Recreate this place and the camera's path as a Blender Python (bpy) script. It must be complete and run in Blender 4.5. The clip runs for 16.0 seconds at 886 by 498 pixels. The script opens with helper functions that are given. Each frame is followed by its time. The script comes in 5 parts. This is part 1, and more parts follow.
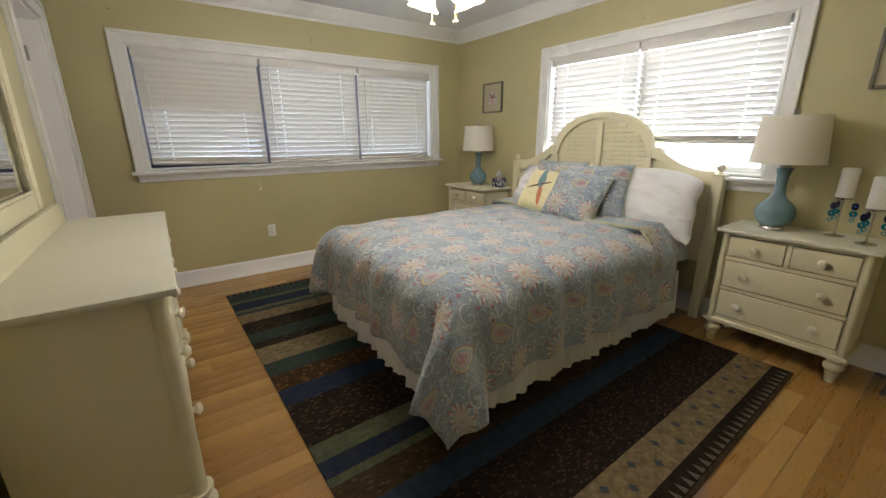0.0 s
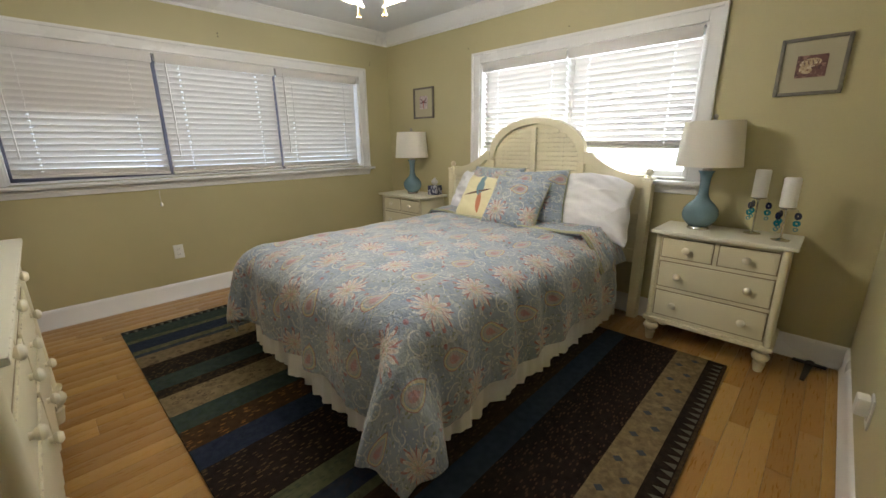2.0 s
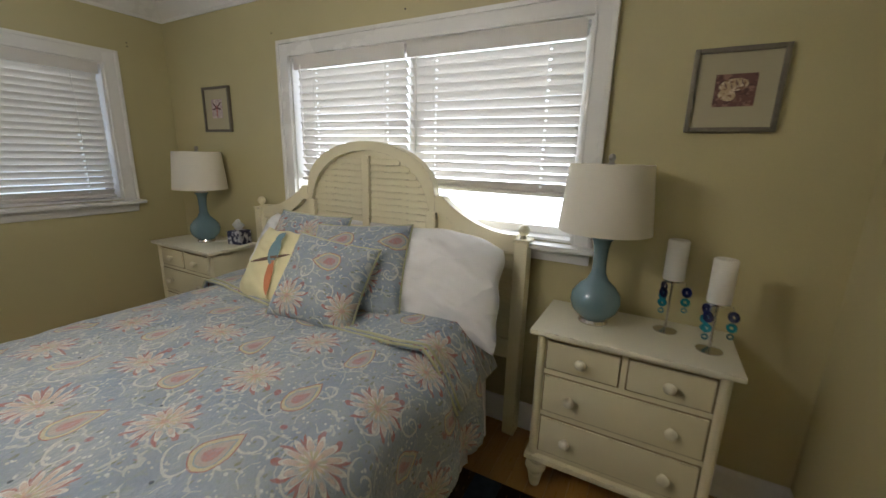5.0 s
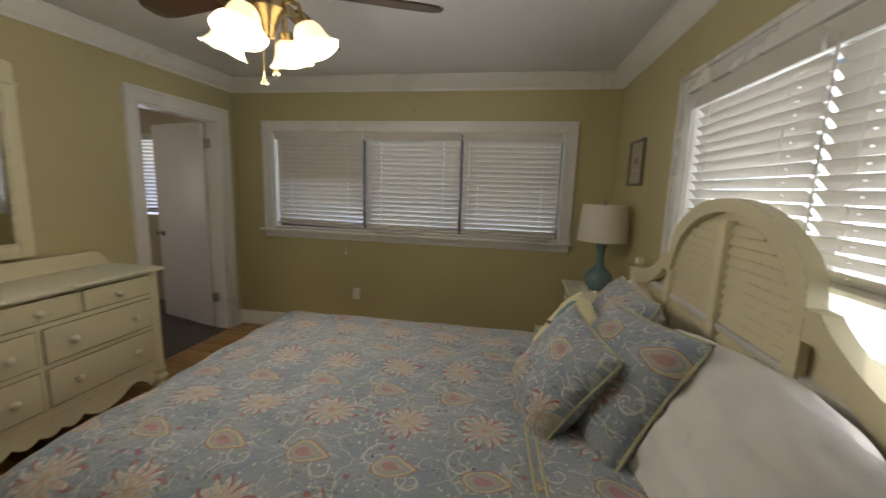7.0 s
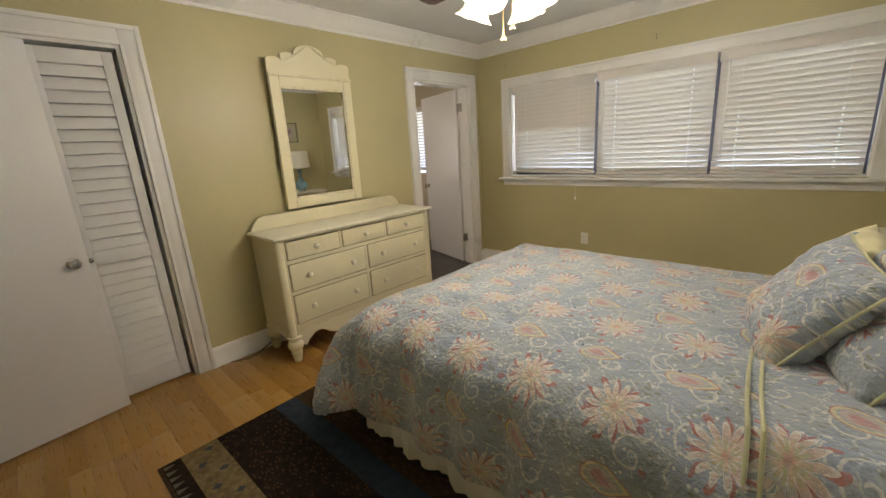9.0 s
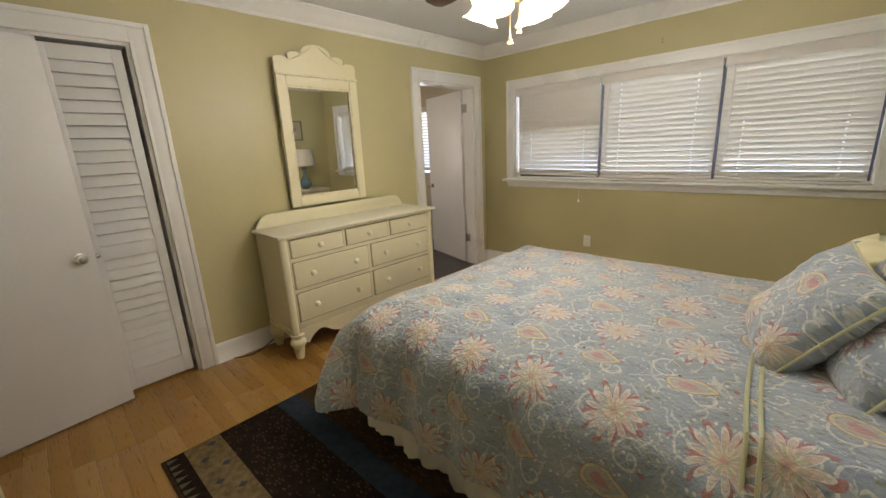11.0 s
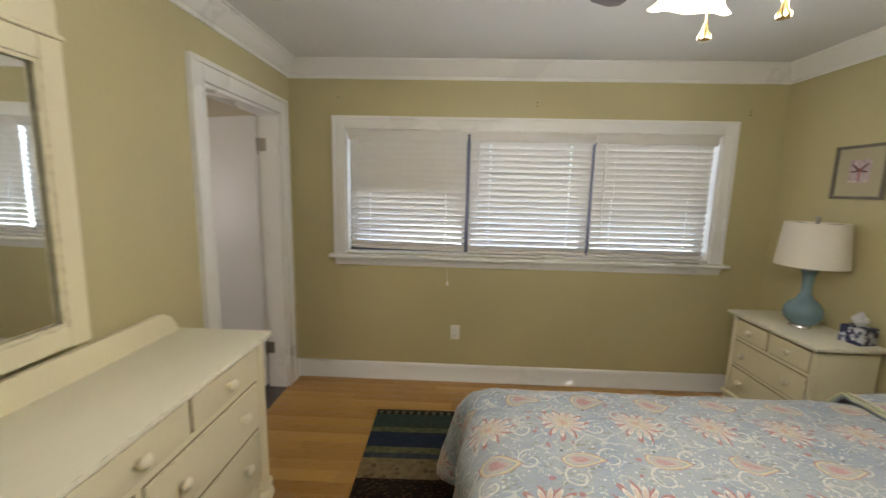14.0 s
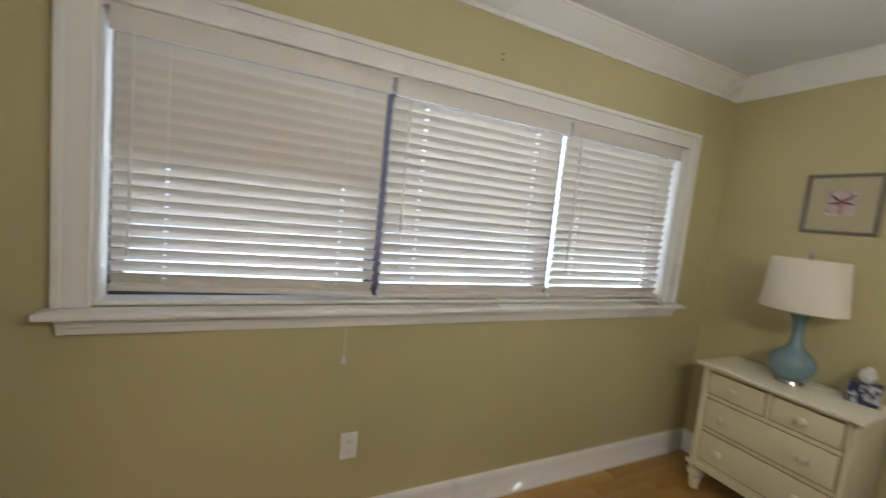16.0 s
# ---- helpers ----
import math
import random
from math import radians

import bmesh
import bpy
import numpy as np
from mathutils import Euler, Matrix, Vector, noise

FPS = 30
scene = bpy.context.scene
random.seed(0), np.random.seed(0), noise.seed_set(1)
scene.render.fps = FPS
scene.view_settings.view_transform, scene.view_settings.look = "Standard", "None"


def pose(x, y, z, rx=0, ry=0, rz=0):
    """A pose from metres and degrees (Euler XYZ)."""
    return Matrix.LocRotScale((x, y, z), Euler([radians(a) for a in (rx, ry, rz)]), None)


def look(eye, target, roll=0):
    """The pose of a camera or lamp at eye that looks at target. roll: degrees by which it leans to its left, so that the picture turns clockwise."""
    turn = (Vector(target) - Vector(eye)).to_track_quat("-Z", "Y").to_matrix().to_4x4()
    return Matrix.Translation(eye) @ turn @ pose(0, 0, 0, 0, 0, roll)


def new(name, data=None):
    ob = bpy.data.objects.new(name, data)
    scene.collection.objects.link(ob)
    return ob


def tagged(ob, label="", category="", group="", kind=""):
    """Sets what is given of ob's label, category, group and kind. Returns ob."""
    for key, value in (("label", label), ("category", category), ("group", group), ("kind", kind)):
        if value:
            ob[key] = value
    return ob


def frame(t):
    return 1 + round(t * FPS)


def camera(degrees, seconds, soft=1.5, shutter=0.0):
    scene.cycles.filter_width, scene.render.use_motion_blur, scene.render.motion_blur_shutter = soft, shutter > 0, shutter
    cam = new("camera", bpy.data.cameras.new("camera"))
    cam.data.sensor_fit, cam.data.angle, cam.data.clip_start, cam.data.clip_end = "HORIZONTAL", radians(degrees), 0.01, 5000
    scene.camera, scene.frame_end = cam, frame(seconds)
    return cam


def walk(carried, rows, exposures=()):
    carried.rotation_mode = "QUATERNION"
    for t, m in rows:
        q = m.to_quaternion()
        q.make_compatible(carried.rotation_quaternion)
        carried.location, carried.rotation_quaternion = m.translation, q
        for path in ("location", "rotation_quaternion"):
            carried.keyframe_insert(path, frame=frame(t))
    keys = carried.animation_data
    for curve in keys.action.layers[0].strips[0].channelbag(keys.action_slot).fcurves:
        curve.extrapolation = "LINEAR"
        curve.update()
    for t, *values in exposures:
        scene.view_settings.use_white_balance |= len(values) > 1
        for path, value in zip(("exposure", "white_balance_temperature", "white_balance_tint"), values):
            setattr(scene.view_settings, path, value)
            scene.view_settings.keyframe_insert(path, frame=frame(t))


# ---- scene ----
cam = camera(97.0, 16.0, shutter=0.3)
PATH = [
    (0, (0.483, 0.108, 1.298), (1.594, 1.675, 0.742), -0.3),
    (0.5, (0.487, 0.111, 1.302), (1.617, 1.67, 0.76), -0.9),
    (1, (0.532, 0.144, 1.298), (1.703, 1.675, 0.766), -3.7),
    (1.5, (0.551, 0.226, 1.289), (1.87, 1.641, 0.782), -1.4),
    (2, (0.575, 0.285, 1.288), (1.948, 1.642, 0.763), -0.5),
    (2.5, (0.592, 0.368, 1.288), (2.049, 1.651, 0.806), 0.7),
    (3, (0.597, 0.539, 1.28), (2.253, 1.566, 0.831), 2.2),
    (3.5, (0.793, 0.681, 1.296), (2.599, 1.417, 0.848), 0.2),
    (3.7, (0.947, 0.716, 1.31), (2.791, 1.37, 0.893), 0.3),
    (5.8, (2.282, 0.596, 1.438), (3.529, 2.11, 1.049), -0.0),
    (6, (2.425, 0.575, 1.43), (3.443, 2.264, 1.096), -0.6),
    (6.5, (2.639, 0.549, 1.47), (2.944, 2.509, 1.211), 0.0),
    (7, (2.765, 0.556, 1.486), (2.43, 2.503, 1.174), 1.8),
    (7.5, (2.881, 0.469, 1.457), (1.967, 2.211, 1.095), -1.0),
    (8, (2.908, 0.358, 1.464), (1.641, 1.824, 0.97), -2.9),
    (8.5, (2.941, 0.342, 1.428), (1.605, 1.744, 0.93), -3.9),
    (8.7, (2.92, 0.339, 1.389), (1.583, 1.741, 0.892), -3.8),
    (11, (2.923, 0.321, 1.401), (1.579, 1.715, 0.903), -2.8),
    (11.5, (2.793, 0.382, 1.403), (1.418, 1.743, 0.896), -1.2),
    (12, (2.502, 0.469, 1.422), (0.97, 1.664, 0.95), -0.2),
    (12.5, (2.176, 0.64, 1.436), (0.65, 1.889, 1.1), -1.8),
    (13, (1.842, 0.779, 1.518), (0.534, 2.274, 1.288), 0.9),
    (13.5, (1.514, 0.882, 1.537), (0.697, 2.703, 1.399), 2.2),
    (14, (1.286, 1.141, 1.543), (1.213, 3.117, 1.241), 1.3),
    (14.5, (1.075, 1.48, 1.461), (1.461, 3.418, 1.154), 3.8),
    (15, (1.019, 1.817, 1.433), (1.836, 3.622, 1.166), 2.6),
    (15.5, (1.041, 2.184, 1.433), (2.111, 3.856, 1.186), 1.5),
    (16, (0.881, 2.569, 1.438), (1.742, 4.365, 1.26), 5.8),
]
EXPOSURES = [(0.0, 0.08, 5950, 14), (2.5, 0.08, 5950, 14), (3.7, -0.12, 5950, 14), (5.8, -0.88, 5950, 14), (6.5, -1.05, 6050, 14), (7.0, -1.05, 6500, 14), (7.5, -0.8, 6900, 14), (8.0, -0.38, 6950, 14), (8.5, -0.08, 6800, 14), (11.0, 0.1, 6500, 14), (12.5, 0.03, 6550, 14), (14.0, 0.0, 6200, 14), (16.0, -0.05, 6050, 14)]
walk(cam, [(t, look(eye, target, roll)) for t, eye, target, roll in PATH], EXPOSURES)

# ---- world, sun, lamps, exposure ----
WEST, EAST, SOUTH, NORTH, CEIL = 0.0, 3.612, 0.045, 4.15, 2.45
world = bpy.data.worlds.new("sky")
scene.world = world
world.use_nodes = True
wn, wl = world.node_tree.nodes, world.node_tree.links
sky = wn.new("ShaderNodeTexSky")
sky.sky_type, sky.sun_disc = "NISHITA", False
sky.sun_elevation, sky.sun_rotation = radians(30), radians(135)
wl.new(sky.outputs[0], wn["Background"].inputs[0])
wn["Background"].inputs[1].default_value = 0.12

sun = new("sun", bpy.data.lights.new("sun", "SUN"))
sun.data.energy, sun.data.angle, sun.data.color = 4.5, radians(0.5), (1.0, 0.95, 0.86)
sun.matrix_world = look((13.4, -8.1, 9.16), (3.4, 1.9, 1.0))


def area(name, m, sx, sy, watts, color):
    ob = new(name, bpy.data.lights.new(name, "AREA"))
    ob.data.shape, ob.data.size, ob.data.size_y = "RECTANGLE", sx, sy
    ob.data.energy, ob.data.color = watts, color
    ob.matrix_world = m
    return ob


area("sky_light_east", look((3.95, 1.87, 1.5), (0, 1.87, 1.3)), 1.8, 0.95, 16, (0.88, 0.94, 1.0))
area("sky_light_north", look((1.84, 4.5, 1.5), (1.84, 0, 1.3)), 2.8, 0.9, 14, (0.9, 0.95, 1.0))
# added warm fill lamp that brightens the open bathroom door leaf
area("bath_fill_light_west", look((-2.25, 2.9, 1.5), (0, 3.5, 1.3)), 0.78, 0.95, 12, (1.0, 0.88, 0.76))
area("sky_light_bath", look((-1.45, 4.8, 1.5), (-1.2, 2.5, 1.0)), 0.7, 0.9, 5, (1.0, 0.92, 0.84))

# ---- materials ----


class Val:
    """A value in a node tree, with arithmetic."""
    tree = None

    def __init__(self, socket):
        self.s = socket

    @staticmethod
    def math(op, *args):
        n = Val.tree.nodes.new("ShaderNodeMath")
        n.operation = op
        for i, a in enumerate(args):
            if isinstance(a, Val):
                Val.tree.links.new(a.s, n.inputs[i])
            else:
                n.inputs[i].default_value = a
        return Val(n.outputs[0])

    def __add__(self, o): return Val.math("ADD", self, o)
    def __sub__(self, o): return Val.math("SUBTRACT", self, o)
    def __rsub__(self, o): return Val.math("SUBTRACT", o, self)
    def __mul__(self, o): return Val.math("MULTIPLY", self, o)
    def __truediv__(self, o): return Val.math("DIVIDE", self, o)
    def lt(self, o): return Val.math("LESS_THAN", self, o)
    def gt(self, o): return Val.math("GREATER_THAN", self, o)
    def abs(self): return Val.math("ABSOLUTE", self)
    def floor(self): return Val.math("FLOOR", self)
    def cos(self): return Val.math("COSINE", self)
    def mod(self, o): return Val.math("FLOORED_MODULO", self, o)
    def soft(self, a, b):
        """0 below a, 1 above b."""
        n = Val.tree.nodes.new("ShaderNodeMapRange")
        Val.tree.links.new(self.s, n.inputs[0])
        n.inputs[1].default_value, n.inputs[2].default_value = a, b
        return Val(n.outputs[0])


def material(name, color=(0.8, 0.8, 0.8), rough=0.5, metal=0.0):
    mat = bpy.data.materials.new(name)
    mat.use_nodes = True
    Val.tree = mat.node_tree
    b = mat.node_tree.nodes["Principled BSDF"]
    b.inputs["Base Color"].default_value = (*color, 1)
    b.inputs["Roughness"].default_value = rough
    b.inputs["Metallic"].default_value = metal
    return mat, b


def node(kind):
    return Val.tree.nodes.new(kind)


def link(a, b):
    Val.tree.links.new(a.s if isinstance(a, Val) else a, b)


def coords(which="Object"):
    n = node("ShaderNodeTexCoord")
    return n.outputs[which]


def noise_val(scale, detail=3, vec=None, rough=0.5, stretch=None):
    n = node("ShaderNodeTexNoise")
    n.inputs["Scale"].default_value, n.inputs["Detail"].default_value = scale, detail
    n.inputs["Roughness"].default_value = rough
    v = vec if vec is not None else coords()
    if stretch:
        m = node("ShaderNodeMapping")
        m.inputs["Scale"].default_value = stretch
        link(v, m.inputs["Vector"])
        v = m.outputs[0]
    link(v, n.inputs["Vector"])
    return Val(n.outputs["Fac"])


def mix(fac, a, b):
    n = node("ShaderNodeMix")
    n.data_type = "RGBA"
    if isinstance(fac, Val):
        link(fac, n.inputs[0])
    else:
        n.inputs[0].default_value = fac
    for v, s in ((a, n.inputs[6]), (b, n.inputs[7])):
        if isinstance(v, tuple):
            s.default_value = (*v, 1)
        else:
            link(v, s)
    return n.outputs[2]


def bump(b, height, strength=0.2, dist=0.002):
    n = node("ShaderNodeBump")
    n.inputs["Strength"].default_value, n.inputs["Distance"].default_value = strength, dist
    link(height, n.inputs["Height"])
    link(n.outputs[0], b.inputs["Normal"])


def paint(name, color, rough, grain=0.06, lumps=60, strength=0.08):
    """Painted surface: slight mottling at two scales and roller texture."""
    mat, b = material(name, color, rough)
    dark = tuple(c * (1 - grain * 1.6) for c in color)
    light = tuple(min(1, c * (1 + grain)) for c in color)
    big, fine = noise_val(1.3, 4), noise_val(lumps, 4)
    c = mix(big.soft(0.3, 0.7), dark, light)
    c = mix(fine.soft(0.35, 0.65) * 0.25, c, dark)
    link(c, b.inputs["Base Color"])
    link(big * 0.15 + (rough - 0.07), b.inputs["Roughness"])
    bump(b, fine, strength, 0.001)
    return mat


WALL = paint("wall_paint", (0.515, 0.462, 0.252), 0.42, 0.05, 220, 0.10)
CEILING = paint("ceiling_paint", (0.76, 0.76, 0.76), 0.7, 0.03, 160, 0.10)
TRIM = paint("white_gloss_paint", (0.80, 0.79, 0.76), 0.28, 0.03, 40, 0.05)
DOORP = paint("white_door_paint", (0.74, 0.73, 0.72), 0.38, 0.03, 50, 0.06)
BATHWALL = paint("bath_wall_paint", (0.55, 0.48, 0.36), 0.5)


def worn_cream(name, color, wear):
    mat, b = material(name, color, 0.42)
    big, fine = noise_val(2.5, 5), noise_val(70, 5, stretch=(1, 1, 0.25))
    c = mix(big.soft(0.3, 0.75), tuple(k * 0.93 for k in color), color)
    geo, bev, dot = node("ShaderNodeNewGeometry"), node("ShaderNodeBevel"), node("ShaderNodeVectorMath")
    bev.samples = 3
    bev.inputs["Radius"].default_value = 0.006
    dot.operation = "DOT_PRODUCT"
    link(bev.outputs[0], dot.inputs[0])
    link(geo.outputs["Normal"], dot.inputs[1])
    edge = 1.0 - Val(dot.outputs["Value"]).soft(0.90, 0.985)
    chips = noise_val(30, 6).soft(0.50, 0.58)
    c = mix(edge * chips * wear, c, (0.25, 0.18, 0.10))
    link(c, b.inputs["Base Color"])
    link(big * 0.2 + 0.33, b.inputs["Roughness"])
    bump(b, fine, 0.10, 0.001)
    return mat


CREAM = worn_cream("cream_painted_wood", (0.78, 0.72, 0.50), 0.9)
CREAM_TOP = worn_cream("cream_painted_top", (0.80, 0.77, 0.62), 0.8)
# shade of the drawer gaps as a colour; also used on the mirror's back board
CREAM_GAP = material("drawer_gap_shadow_wood", (0.30, 0.24, 0.14), 0.8)[0]
KNOBM = paint("cream_knob_paint", (0.80, 0.75, 0.58), 0.35, 0.05)
CHROME = material("brushed_chrome", (0.62, 0.60, 0.57), 0.22, 1.0)[0]
STEEL = material("dull_hinge_steel", (0.42, 0.40, 0.37), 0.4, 1.0)[0]
BRASS = material("antique_brass", (0.62, 0.48, 0.24), 0.25, 1.0)[0]
IRON = material("dark_iron", (0.075, 0.068, 0.06), 0.6, 0.3)[0]
CABLE = material("black_cable_rubber", (0.03, 0.03, 0.03), 0.5)[0]
PLASTIC = paint("white_plastic", (0.78, 0.77, 0.72), 0.35, 0.02)
DARKHOLE = material("dark_slot", (0.05, 0.045, 0.04), 0.6)[0]

mat, b = material("mirror_glass", (0.86, 0.88, 0.87), 0.02, 1.0)
MIRROR = mat


def glass_pane(name):
    mat = bpy.data.materials.new(name)
    mat.use_nodes = True
    Val.tree = mat.node_tree
    nt = mat.node_tree
    out = nt.nodes["Material Output"]
    tr, gl, mx = node("ShaderNodeBsdfTransparent"), node("ShaderNodeBsdfGlossy"), node("ShaderNodeMixShader")
    mx.inputs[0].default_value = 0.05
    gl.inputs["Roughness"].default_value = 0.02
    link(tr.outputs[0], mx.inputs[1])
    link(gl.outputs[0], mx.inputs[2])
    link(mx.outputs[0], out.inputs[0])
    return mat


GLASS = glass_pane("window_glass")


def translucent(name, color, share, rough=0.6):
    mat, b = material(name, color, rough)
    nt = mat.node_tree
    t, m = node("ShaderNodeBsdfTranslucent"), node("ShaderNodeMixShader")
    t.inputs[0].default_value = (*color, 1)
    m.inputs[0].default_value = share
    link(b.outputs[0], m.inputs[1])
    link(t.outputs[0], m.inputs[2])
    link(m.outputs[0], nt.nodes["Material Output"].inputs[0])
    w = noise_val(300, 2, stretch=(1, 1, 0.1))
    bump(b, w, 0.12, 0.0006)
    return mat


SLAT = translucent("white_blind_slat", (0.70, 0.67, 0.62), 0.02, 0.4)
CORD = material("white_blind_cord", (0.75, 0.74, 0.70), 0.7)[0]
SHADE = translucent("ivory_lampshade_linen", (0.86, 0.82, 0.71), 0.25, 0.8)
WAX = translucent("white_candle_wax", (0.85, 0.83, 0.76), 0.25, 0.5)
TISSUE = translucent("white_tissue", (0.85, 0.85, 0.85), 0.35, 0.8)

# oak floor
mat, b = material("oak_floor", (0.5, 0.32, 0.11), 0.3)
info = node("ShaderNodeObjectInfo")
ramp = node("ShaderNodeValToRGB")
ramp.color_ramp.elements[0].color, ramp.color_ramp.elements[1].color = (0.30, 0.152, 0.034, 1), (0.48, 0.285, 0.08, 1)
link(info.outputs["Random"], ramp.inputs[0])
add = node("ShaderNodeVectorMath")
add.operation = "ADD"
link(coords(), add.inputs[0])
rnd = node("ShaderNodeCombineXYZ")
link(Val(info.outputs["Random"]) * 37.0, rnd.inputs[0])
link(Val(info.outputs["Random"]) * 11.0, rnd.inputs[1])
link(rnd.outputs[0], add.inputs[1])
grain = noise_val(9, 8, add.outputs[0], 0.65, (1.0, 14, 1))
fine = noise_val(60, 4, add.outputs[0], 0.6, (0.6, 10, 1))
c = mix(grain.soft(0.35, 0.7) * 0.55, ramp.outputs[0], (0.36, 0.19, 0.05))
c = mix(fine.soft(0.55, 0.7) * 0.30, c, (0.30, 0.155, 0.04))
link(c, b.inputs["Base Color"])
link(grain * 0.18 + 0.20, b.inputs["Roughness"])
bump(b, fine, 0.08, 0.0006)
OAK = mat
SUBFLOOR = material("dark_joint", (0.10, 0.05, 0.02), 0.8)[0]

# dark fan blade wood
mat, b = material("dark_walnut", (0.07, 0.03, 0.015), 0.35)
g = noise_val(14, 6, None, 0.6, (1.5, 12, 1))
link(mix(g, (0.028, 0.014, 0.009), (0.065, 0.032, 0.018)), b.inputs["Base Color"])
WALNUT = mat

# lit glass of the fan's bell shades
mat, b = material("lit_frosted_glass", (0.9, 0.86, 0.75), 0.4)
b.inputs["Emission Color"].default_value = (1.0, 0.80, 0.46, 1)
b.inputs["Emission Strength"].default_value = 2.6
LITGLASS = mat

# glazed blue-green ceramic
mat, b = material("blue_green_glaze", (0.09, 0.22, 0.27), 0.12)
g = noise_val(7, 5)
link(mix(g.soft(0.3, 0.7), (0.135, 0.225, 0.265), (0.18, 0.28, 0.315)), b.inputs["Base Color"])
b.inputs["Coat Weight"].default_value = 0.6
GLAZE = mat


def glassy(name, color):
    mat, b = material(name, color, 0.08)
    b.inputs["Transmission Weight"].default_value = 0.45
    return mat


NAVYG, TEALG, AQUAG = glassy("navy_glass", (0.01, 0.02, 0.12)), glassy("teal_glass", (0.02, 0.30, 0.38)), glassy("aqua_glass", (0.15, 0.45, 0.52))


def floral(name, base_a, base_b):
    """Printed cotton: rosettes, paisley drops, scrolls and sprigs on a mottled blue ground; UV in metres."""
    mat, b = material(name, base_a, 0.85)
    uv = coords("UV")
    sep = node("ShaderNodeSeparateXYZ")
    wob = node("ShaderNodeTexNoise")
    wob.inputs["Scale"].default_value, wob.inputs["Detail"].default_value = 16, 2
    link(uv, wob.inputs["Vector"])
    vm = node("ShaderNodeVectorMath")
    vm.operation = "MULTIPLY_ADD"
    link(wob.outputs["Color"], vm.inputs[0])
    vm.inputs[1].default_value = (0.014, 0.014, 0)
    link(uv, vm.inputs[2])
    link(vm.outputs[0], sep.inputs[0])
    u, v = Val(sep.outputs[0]), Val(sep.outputs[1])
    ground = mix(noise_val(7, 5, uv).soft(0.35, 0.65), base_a, base_b)
    ground = mix(noise_val(55, 4, uv).soft(0.55, 0.62) * 0.45, ground, (0.30, 0.34, 0.28))

    def cell(du, dv, w, h):
        """Offsets from the centre of a brick-laid cell."""
        a, bb = (u + du) / w, (v + dv) / h
        row = bb.floor()
        a = a + row.mod(2.0) * 0.5
        return ((a - a.floor()) - 0.5) * w, ((bb - bb.floor()) - 0.5) * h

    def polar(p, q):
        return Val.math("SQRT", p * p + q * q), Val.math("ARCTAN2", q, p)

    col = ground
    # small white sprigs and dots
    vor = node("ShaderNodeTexVoronoi")
    vor.inputs["Scale"].default_value = 42
    link(uv, vor.inputs["Vector"])
    d = Val(vor.outputs["Distance"])
    gate = noise_val(24, 2, uv).gt(0.45)
    col = mix((1.0 - d.soft(0.16, 0.24)) * gate, col, (0.62, 0.64, 0.60))
    vor5 = node("ShaderNodeTexVoronoi")
    vor5.inputs["Scale"].default_value = 70
    link(vm.outputs[0], vor5.inputs["Vector"])
    col = mix((1.0 - Val(vor5.outputs["Distance"]).soft(0.20, 0.28)) * noise_val(15, 2, uv).gt(0.53) * 0.8, col, (0.58, 0.57, 0.48))
    # leaves: stretched cells in olive
    vor2 = node("ShaderNodeTexVoronoi")
    vor2.inputs["Scale"].default_value = 26
    mp = node("ShaderNodeMapping")
    mp.inputs["Rotation"].default_value, mp.inputs["Scale"].default_value = (0, 0, 0.7), (1, 2.2, 1)
    link(vm.outputs[0], mp.inputs["Vector"])
    link(mp.outputs[0], vor2.inputs["Vector"])
    d2 = Val(vor2.outputs["Distance"])
    col = mix((1.0 - d2.soft(0.20, 0.27)) * noise_val(9, 2, uv).gt(0.47) * 0.8, col, (0.20, 0.21, 0.11))
    # thin vines
    vor3 = node("ShaderNodeTexVoronoi")
    vor3.feature = "DISTANCE_TO_EDGE"
    vor3.inputs["Scale"].default_value = 13
    wv = node("ShaderNodeVectorMath")
    wv.operation = "MULTIPLY_ADD"
    link(wob.outputs["Color"], wv.inputs[0])
    wv.inputs[1].default_value = (0.07, 0.07, 0)
    link(uv, wv.inputs[2])
    link(wv.outputs[0], vor3.inputs["Vector"])
    vine = (1.0 - Val(vor3.outputs["Distance"]).soft(0.02, 0.035)) * noise_val(18, 2, uv).gt(0.48)
    col = mix(vine * 0.75, col, (0.55, 0.56, 0.50))
    # small red buds
    vor4 = node("ShaderNodeTexVoronoi")
    vor4.inputs["Scale"].default_value = 19
    link(vm.outputs[0], vor4.inputs["Vector"])
    col = mix((1.0 - Val(vor4.outputs["Distance"]).soft(0.17, 0.22)) * noise_val(6, 2, uv).gt(0.52), col, (0.34, 0.15, 0.15))
    # scrolls: two arms of a spiral, white
    for du, dv in ((0.08, 0.085), (0.205, 0.0)):
        p, q = cell(du, dv, 0.25, 0.24)
        r, th = polar(p, q)
        s = th / 6.2832 + r * 26.0
        line = ((s - s.floor()) - 0.5).abs().lt(0.085) * r.lt(0.050) * r.gt(0.006)
        col = mix(line * 0.9, col, (0.60, 0.60, 0.54))
    # paisley drops
    p, q = cell(0.0, 0.19, 0.26, 0.38)
    def drop(size):
        """Inside a pointed drop of that length."""
        t = (p + size * 0.36) / size
        hw = Val.math("SQRT", Val.math("MAXIMUM", t, 0.0)) * (1.0 - t) * (size * 0.80)
        return (q + (t * t) * 0.012).abs().lt(hw) * t.gt(0.0) * t.lt(1.0)

    col = mix(drop(0.140), col, (0.36, 0.16, 0.13))
    col = mix(drop(0.130), col, (0.55, 0.49, 0.29))
    col = mix(drop(0.104), col, (0.30, 0.36, 0.37))
    col = mix(drop(0.092), col, (0.44, 0.37, 0.33))
